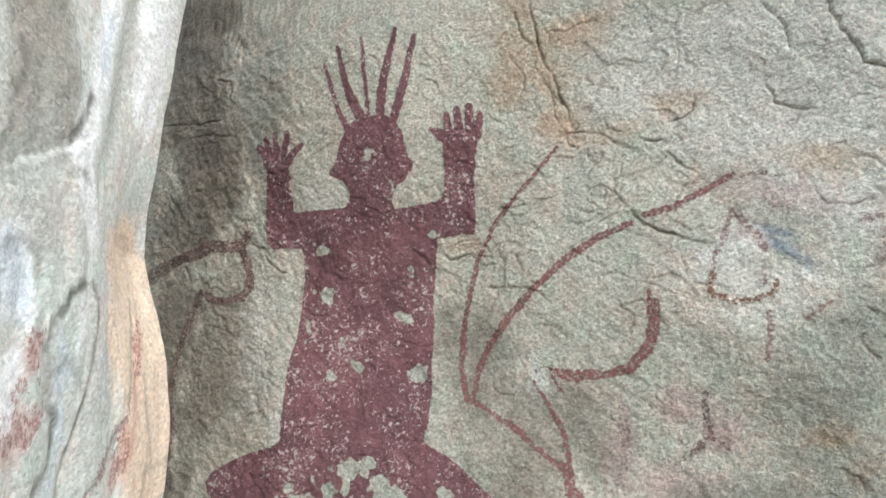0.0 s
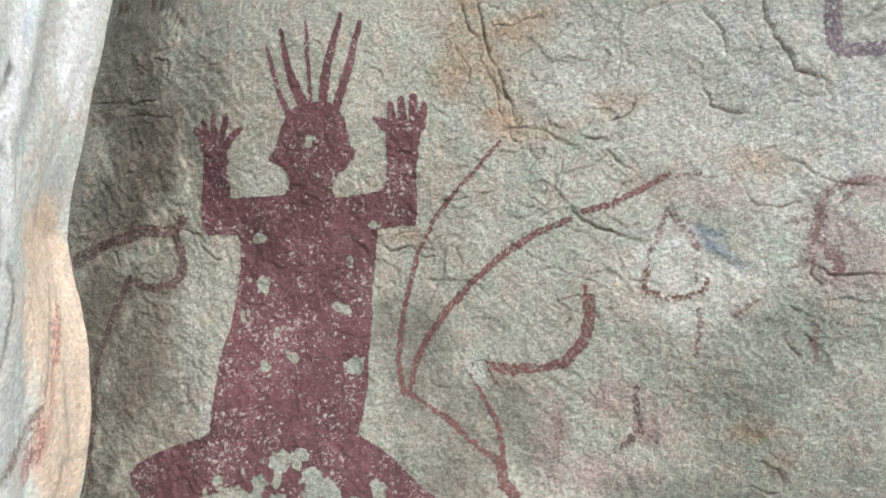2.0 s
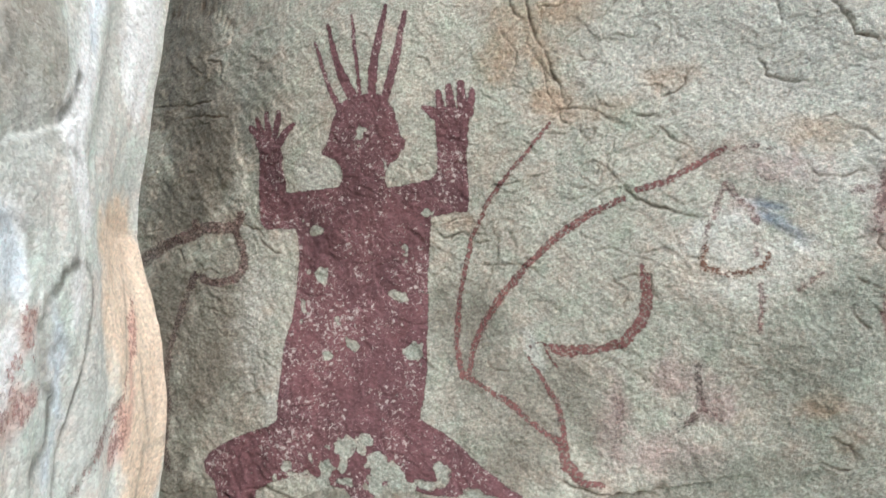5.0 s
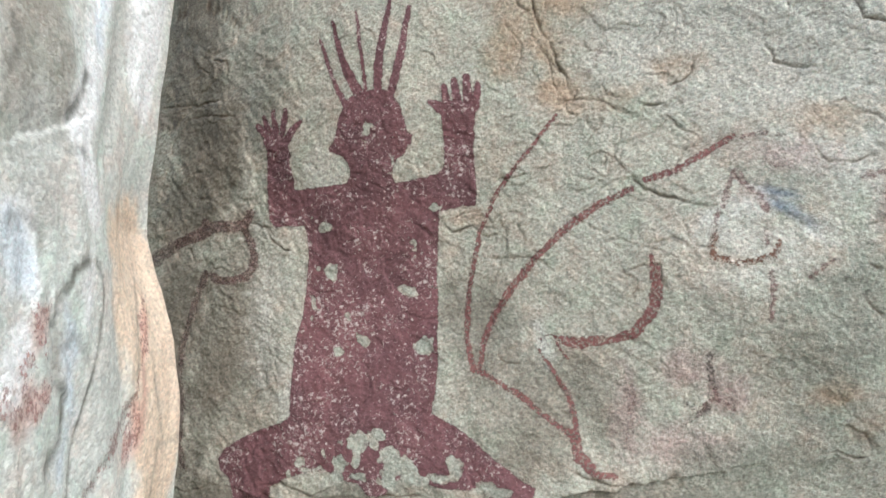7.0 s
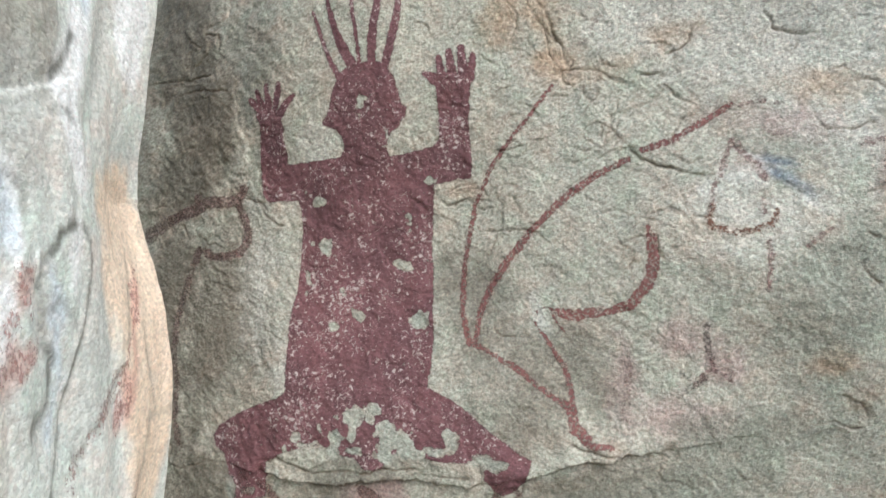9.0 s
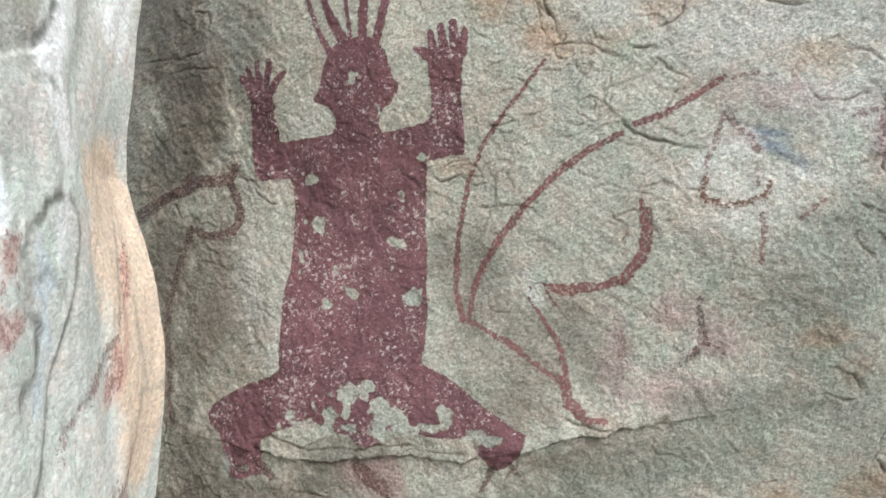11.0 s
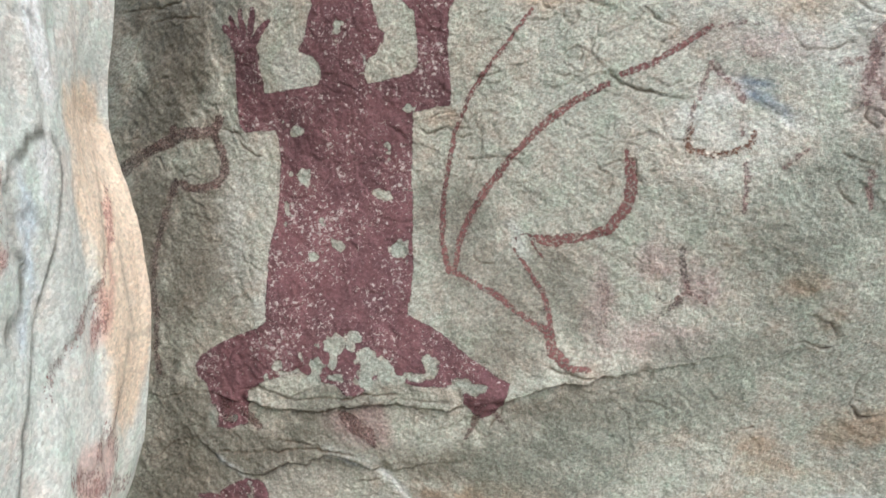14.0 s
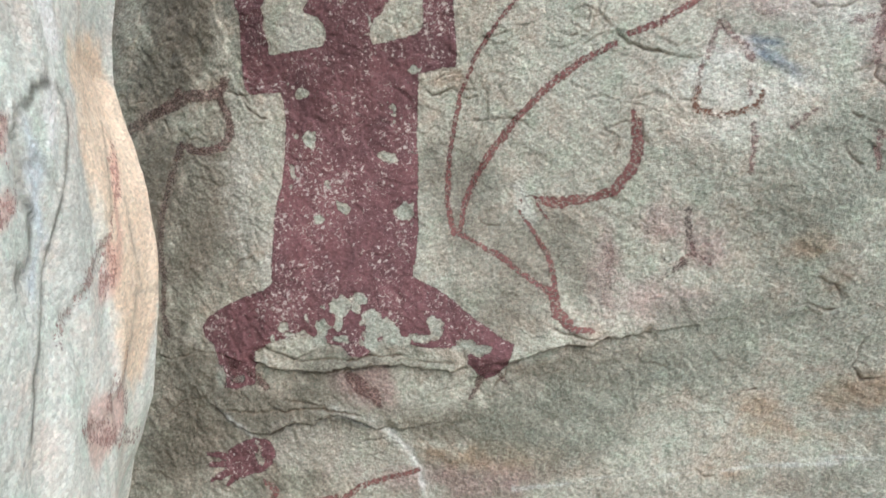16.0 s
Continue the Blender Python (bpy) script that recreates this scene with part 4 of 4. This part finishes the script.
tatter = rag + 1.1 * wave(X, Z, 0.006, 49)
nibble = slow + wave(X, Z, 0.009, 53)


def painted(name, label, key, material, ragged=0.0017):
    """One painting: strokes (x, z, half width), filled outlines, and bare patches left out of them."""
    strokes, fills, bare = SHAPES[key]
    d = np.full(X.shape, 9.0)
    for stroke in strokes:
        w = window(gx, gz, stroke, 0.06)
        d[w] = np.minimum(d[w], line_distance(fray_x[w], fray_z[w], stroke, 0.05)[0] - 0.0006)
    for outline in fills:
        d = np.minimum(d, area_distance(fray_x, fray_z, outline))
    for spot in bare:
        w = window(gx, gz, [spot], 0.12)
        d[w] = np.maximum(d[w], -(blob(X[w], Z[w], spot) + 0.007 * rag[w] + 0.5 * min(spot[2], spot[3]) * nibble[w]))
    return tagged(film_parts(wall_sheet, name, d + 0.4 * ragged * tatter, material), label, "rock painting", "paintings on the rock wall")


def film_parts(sheet, name, d, material):
    """One mesh where the paint hangs together, else an empty with a stroke for every separate piece."""
    spots, faces, edge = sheet.film(d)
    mark = np.arange(len(spots))
    while True:
        low = mark[faces].min(1)
        fresh = mark.copy()
        for k in range(3):
            np.minimum.at(fresh, faces[:, k], low)
        fresh = fresh[fresh]
        if (fresh == mark).all():
            break
        mark = fresh
    owner = mark[faces[:, 0]]
    sizes = np.bincount(owner)
    keep = [k for k in np.argsort(-sizes) if sizes[k] >= 60]
    thing, middle = None, 0
    if len(keep) > 1:
        thing, middle = new(name), spots.mean(0)
        thing.location = middle
    for k in keep:
        used, renamed = np.unique(faces[owner == k], return_inverse=True)
        piece = surface("stroke" if thing else name, spots[used] - middle, renamed.reshape(-1, 3), material, {"edge": edge[used]})
        if not thing:
            return piece
        piece.parent = thing
    return thing


painted("rock_painting", "dark red ochre silhouette with raised arms and flaked patches", "figure", ochre)
painted("rock_painting", "thin red ochre outline of curved lines on granite", "animal", thin_ochre)
painted("rock_painting", "worn dark red line ending in a faded tip", "animal_back", thin_ochre)
painted("rock_painting", "faint pink end of the long curved line", "animal_tip", faded_ochre)
painted("rock_painting", "thick curved red ochre stroke with a hooked end", "tail", thin_ochre, 0.0028)
painted("rock_painting", "brown ochre bowl-shaped outline on granite", "bowl", brown_ochre, 0.0015)
painted("rock_painting", "faded pink lines above the bowl-shaped outline", "bowl_top", faded_ochre, 0.0016)
painted("rock_painting", "short upright faded red stroke", "stick", faded_ochre, 0.0014)
painted("rock_painting", "small dark broken strokes on pinkish rock", "tri", black_ochre, 0.0022)
painted("rock_painting", "faded red arms of a three-armed mark", "tri_arms", faded_ochre, 0.0022)
painted("rock_painting", "dull red loop with a thick neck and knob", "loop", dull_ochre)
painted("rock_painting", "faint dull red line running down the shaded rock", "loop_line", dim_ochre, 0.0022)
painted("rock_painting", "purple-grey angular painted band", "purple", purple_paint)
painted("rock_painting", "faded pink streaks on pale granite", "right", faded_ochre, 0.003)
painted("rock_painting", "dark red rounded blotch with short prongs", "low_round", ochre)
painted("rock_painting", "thin red streak on the pale flake scar", "low_streak", thin_ochre, 0.0024)
painted("rock_painting", "small worn red ochre patch below the ledge", "low_patch", dull_ochre, 0.003)
painted("rock_painting", "faint pink ochre traces on granite", "faint", ghost_ochre, 0.004)

# ---- the pale rock pillar beside the wall ----
EDGE_Z = (0.0, 0.70, 0.827, 0.889, 0.924, 0.983, 1.10, 1.215, 1.28, 1.34, 1.38, 1.425, 1.47, 1.63, 1.72, 1.79, 2.1, 3.5)
EDGE_X = (-0.60, -0.50, -0.451, -0.432, -0.415, -0.393, -0.377, -0.373, -0.377, -0.389, -0.400, -0.406, -0.401, -0.376, -0.358, -0.342, -0.285, -0.18)


def pillar_base(v, z):
    """x of the pillar's face at depth v, up to its outer edge."""
    w = smooth(0.60, 0.82, v)
    edge = np.interp(z, EDGE_Z, EDGE_X)
    return (1 - w) * (-0.321 - 0.21 * (v - 0.511)) + w * (edge + 0.10 * (0.85 - v))


PILLAR_CRACKS = []
PILLAR_CRACKS.append(((0.0059, 0.005, -0.00075, 0.04), [(0.597, 1.394), (0.614, 1.379), (0.619, 1.363), (0.614, 1.346), (0.605, 1.317), (0.589, 1.29), (0.579, 1.275), (0.56, 1.251), (0.543, 1.233), (0.535, 1.214), (0.523, 1.192)]))
PILLAR_CRACKS.append(((0.0059, 0.005, -0.00075, 0.04), [(0.534, 1.218), (0.512, 1.186), (0.485, 1.152), (0.47, 1.137), (0.467, 1.108), (0.453, 1.085)]))
PILLAR_CRACKS.append(((0.0063, 0.006, 0.0006, 0.04), [(0.569, 1.4), (0.535, 1.39), (0.528, 1.379), (0.505, 1.369), (0.492, 1.361), (0.487, 1.342)]))
PILLAR_CRACKS.append(((0.006, 0.004, 0.003, 0.04), [(0.487, 1.342), (0.49, 1.317), (0.494, 1.294), (0.512, 1.276)]))
PILLAR_CRACKS.append(((0.0071, 0.008, 0.0, 0.03), [(0.514, 1.274), (0.509, 1.258), (0.506, 1.241), (0.493, 1.231), (0.472, 1.226), (0.46, 1.22)]))
PILLAR_CRACKS.append(((0.0067, 0.006, 0.0003, 0.03), [(0.598, 1.591), (0.578, 1.578), (0.568, 1.565), (0.543, 1.547), (0.529, 1.536)]))
PILLAR_CRACKS.append(((0.016, 0.004, 0.004, 0.05), [(0.529, 1.528), (0.483, 1.512), (0.44, 1.501)]))
PILLAR_CRACKS.append(((0.03, 0.006, 0.0, 0.05), [(0.736, 1.743), (0.72, 1.688), (0.7, 1.634), (0.677, 1.582), (0.652, 1.538), (0.635, 1.511)]))
PILLAR_CRACKS.append(((0.014, 0.0022, 0.001, 0.03), [(0.656, 1.514), (0.662, 1.482), (0.697, 1.452), (0.755, 1.438), (0.832, 1.435)]))
PILLAR_CRACKS.append(((0.0059, 0.003, 0.0006, 0.03), [(0.845, 1.142), (0.803, 1.148), (0.776, 1.15), (0.764, 1.119), (0.749, 1.086), (0.72, 1.052), (0.679, 1.04), (0.618, 1.038), (0.559, 1.046)]))
PILLAR_CRACKS.append(((0.005, 0.003, 0.0, 0.03), [(0.765, 1.369), (0.743, 1.327), (0.719, 1.282), (0.711, 1.249)]))
PILLAR_CRACKS.append(((0.005, 0.003, 0.0, 0.03), [(0.771, 1.274), (0.77, 1.238), (0.787, 1.19), (0.797, 1.158)]))
PILLAR_CRACKS.append(((0.0055, 0.004, 0.00045, 0.03), [(0.694, 1.232), (0.658, 1.205), (0.597, 1.181), (0.561, 1.164)]))
PILLAR_CRACKS.append(((0.0055, 0.003, 0.0003, 0.03), [(0.577, 1.298), (0.535, 1.326), (0.509, 1.319)]))
PILLAR_CRACKS.append(((0.0063, 0.004, 0.0006, 0.03), [(0.409, 1.434), (0.441, 1.438), (0.465, 1.428), (0.469, 1.411)]))
PILLAR_CRACKS.append(((0.0055, 0.004, 0.0, 0.03), [(0.52, 1.5), (0.545, 1.506), (0.568, 1.501)]))
PILLAR_CRACKS.append(((0.005, 0.003, 0.0, 0.03), [(0.611, 1.186), (0.576, 1.174)]))
PILLAR_CRACKS.append(((0.0084, 0.004, 0.0, 0.03), [(0.439, 1.598), (0.444, 1.581), (0.428, 1.558)]))
PILLAR_PATCHES = {}
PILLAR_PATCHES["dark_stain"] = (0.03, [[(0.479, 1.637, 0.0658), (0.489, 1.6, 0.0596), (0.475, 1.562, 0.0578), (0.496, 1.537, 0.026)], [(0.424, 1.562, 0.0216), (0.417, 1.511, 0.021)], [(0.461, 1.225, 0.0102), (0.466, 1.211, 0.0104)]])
# strokes along the soft groove, seam and turned faces, greyed to paint shade
PILLAR_PATCHES["hollow_shade"] = (0.02, [[(0.724, 1.731, 0.0258), (0.708, 1.677, 0.0266), (0.692, 1.625, 0.0228), (0.682, 1.576, 0.0252), (0.632, 1.538, 0.0168)], [(0.472, 1.508, 0.0386), (0.459, 1.472, 0.0442), (0.491, 1.446, 0.0276)], [(0.783, 1.472, 0.0424), (0.779, 1.442, 0.0324)], [(0.655, 1.323, 0.0256), (0.637, 1.276, 0.0362), (0.596, 1.219, 0.0296), (0.562, 1.184, 0.0184)], [(0.496, 1.321, 0.0116), (0.5, 1.295, 0.0094)]])
PILLAR_PATCHES["peach"] = (0.022, [[(0.676, 1.420, 0.0375), (0.753, 1.381, 0.0885), (0.754, 1.338, 0.099), (0.762, 1.278, 0.0875), (0.761, 1.205, 0.0755), (0.762, 1.103, 0.07)], [(0.748, 1.429, 0.02), (0.793, 1.370, 0.0545), (0.801, 1.289, 0.062), (0.803, 1.197, 0.0565), (0.812, 1.110, 0.04)]])
# first streak: paler stone, whitened further for the light on the ridge
PILLAR_PATCHES["white"] = (0.014, [[(0.659, 1.713, 0.03), (0.629, 1.639, 0.0314), (0.606, 1.578, 0.034), (0.555, 1.524, 0.0278), (0.575, 1.485, 0.031), (0.605, 1.447, 0.0292)], [(0.784, 1.754, 0.0374), (0.781, 1.678, 0.0366), (0.779, 1.619, 0.033)], [(0.426, 1.42, 0.0378), (0.444, 1.392, 0.0216)], [(0.422, 1.331, 0.0188), (0.403, 1.313, 0.0204)], [(0.568, 1.383, 0.0254), (0.566, 1.344, 0.0228)], [(0.732, 1.134, 0.0478)]])
PILLAR_PATCHES["blue"] = (0.014, [[(0.417, 1.419, 0.0258), (0.435, 1.402, 0.0212)], [(0.516, 1.349, 0.0166), (0.527, 1.316, 0.0292), (0.52, 1.291, 0.0218), (0.53, 1.253, 0.0172), (0.495, 1.211, 0.0168)], [(0.658, 1.687, 0.0178), (0.639, 1.642, 0.0144)], [(0.469, 1.253, 0.0136)]])
PILLAR_PATCHES["pink"] = (0.01, [[(0.765, 1.322, 0.0115), (0.732, 1.269, 0.0145), (0.732, 1.226, 0.014), (0.710, 1.190, 0.0255), (0.679, 1.172, 0.019)], [(0.702, 1.219, 0.0135), (0.721, 1.188, 0.0175), (0.669, 1.170, 0.011)], [(0.697, 1.023, 0.02), (0.600, 1.031, 0.0355)], [(0.472, 1.353, 0.011), (0.448, 1.336, 0.0145)], [(0.465, 1.286, 0.013), (0.413, 1.284, 0.022)]])
PILLAR_MARKS = []
PILLAR_MARKS.append(("faded pink-red streaks on the pale rock", [[(0.749, 1.323, 0.0053), (0.746, 1.295, 0.0116), (0.718, 1.262, 0.0051), (0.697, 1.231, 0.0081), (0.692, 1.192, 0.0221), (0.673, 1.169, 0.0119)], [(0.692, 1.229, 0.009), (0.649, 1.204, 0.0077), (0.598, 1.184, 0.0063), (0.562, 1.167, 0.0061), (0.531, 1.153, 0.0085)], [(0.769, 1.336, 0.0097), (0.75, 1.305, 0.0096), (0.744, 1.278, 0.0063)]]))
PILLAR_MARKS.append(("faded red band on the pale rock", [[(0.477, 1.357, 0.0061), (0.453, 1.35, 0.0117), (0.46, 1.335, 0.0089), (0.464, 1.321, 0.0038)], [(0.44, 1.322, 0.0065), (0.422, 1.309, 0.0072)], [(0.477, 1.287, 0.0077), (0.444, 1.285, 0.0132), (0.402, 1.29, 0.0124), (0.377, 1.294, 0.0093)]]))
PILLAR_MARKS.append(("faint red wash on the lower rock", [[(0.786, 0.95, 0.0094), (0.633, 1.012, 0.012), (0.554, 1.053, 0.0108)], [(0.733, 1.011, 0.01), (0.683, 1.059, 0.0093), (0.643, 1.047, 0.01)], [(0.737, 1.09, 0.0054), (0.716, 1.061, 0.0063)]]))

pv = axis(0.34, 0.90, 0.0025, -0.60, 1.6, 26)
pz = axis(0.66, 1.90, 0.0025, -0.15, 3.5, 28)
V, B = np.meshgrid(pv, pz, indexing="ij")
past = np.clip(V - 0.85, 0, None)
rag = fbm(V, B, 0.02, 3, 61)
slow = fbm(V, B * 0.5, 0.10, 4, 63)
pwv = V + 0.0022 * fbm(V, B, 0.02, 3, 65)
pwz = B + 0.0022 * fbm(V, B, 0.02, 3, 67)
bulge = 0.006 * fbm(V * 1.6, B * 0.6, 0.16, 3, 71) + 0.0012 * fbm(V, B * 0.7, 0.04, 3, 73) + 0.0004 * fbm(V, B, 0.012, 3, 75)
crevice = np.zeros_like(V)
for (half, deep, step, run), line in PILLAR_CRACKS:
    w = window(pv, pz, line, 0.15)
    _, bare, side = line_distance(pwv[w], pwz[w], [(*p, 0) for p in line], 0.15)
    bulge[w] -= (0.2 if half < 0.011 else 1.0) * deep * np.exp(-((bare / half) ** 2))
    bulge[w] += step * smooth(-0.002, 0.002, side * bare) * np.exp(-bare / run) * (bare < 1)
    crevice[w] = np.maximum(crevice[w], np.exp(-((bare / half) ** 2)) * (min(1, deep / 0.006) if half < 0.011 else 0.0) * np.clip(0.95 + 0.5 * wave(V[w], B[w], 0.03, 69), 0, 1))
bulge *= smooth(0.06, 0.0, past) * 0.8 + 0.2
BASE = pillar_base(np.minimum(V, 0.85), B)
PX = BASE + bulge - past * (0.6 + 0.4 * smooth(0, 0.05, past))
PY = np.minimum(V, 0.85) + 0.45 * past
beyond = np.hypot(V - np.clip(V, 0.2, 1.0), B - np.clip(B, 0.55, 2.0))
PX = PX + 0.10 * smooth(0.0, 0.7, beyond) * fbm(V, B, 0.7, 4, 93)
PLACE = np.stack([PX, PY, B], 2)
PLACE[:, -1, 0] -= 1.5
# the pillar goes on round its near end and its far side
PLACE[0, :, 0] -= 1.5
PLACE[-1, :, 0] -= 1.0
pillar_sheet = Sheet(V, B, PLACE)
if pillar_sheet.normal[150, 200, 0] < 0:
    pillar_sheet = Sheet(V, B, PLACE, True)


def pillar_patch_mask(spots, soft):
    mask = np.zeros_like(V)
    for line in spots:
        mask = np.maximum(mask, smooth(soft, -soft, line_distance(V, B, line, 0.25)[0] + soft * (0.9 * slow + 0.4 * rag)))
    return mask


layers = {key: pillar_patch_mask(spots, soft) for key, (soft, spots) in PILLAR_PATCHES.items()}
layers["cool"] = smooth(-0.4, 0.6, slow)
layers["crevice"] = crevice
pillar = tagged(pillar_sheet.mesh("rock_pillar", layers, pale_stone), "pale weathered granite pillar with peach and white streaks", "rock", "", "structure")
for key, line_of in PILLAR_MARKS:
    d = np.full(V.shape, 9.0)
    for line in line_of:
        w = window(pv, pz, line, 0.10)
        d[w] = np.minimum(d[w], line_distance(pwv[w], pwz[w], line, 0.08)[0])
    d = d + 0.004 * rag + 0.003 * slow
    tagged(film_parts(pillar_sheet, "rock_painting", d, pillar_ochre), key, "rock painting", "paint traces on the rock pillar")

# ---- ground ----
mat, tree, bsdf = shader("sandy_soil")
place = tree.nodes.new("ShaderNodeTexCoord").outputs["Object"]
clods = grain(tree, place, 9.0, 6, 0.7)
tree.links.new(blend(tree, levels(tree, clods, 0.3, 0.7), (0.075, 0.062, 0.045), (0.15, 0.125, 0.09)), bsdf.inputs["Base Color"])
bsdf.inputs["Roughness"].default_value = 0.95
relief(tree, bsdf, ((clods, 0.03), (grain(tree, place, 120.0, 3, 0.6), 0.006)), 0.8)
span = axis(-6, 6, 0.25, -900, 900, 10)
GX, GY = np.meshgrid(span, span, indexing="ij")
calm = smooth(9, 5, np.hypot(GX, GY))
ground_sheet = Sheet(GX, GY, np.stack([GX, GY, 0.03 * calm * fbm(GX, GY, 1.1, 3, 81)], 2))
tagged(ground_sheet.mesh("ground", {}, mat), "dry sandy soil in front of the rock shelter", "ground", "", "structure")
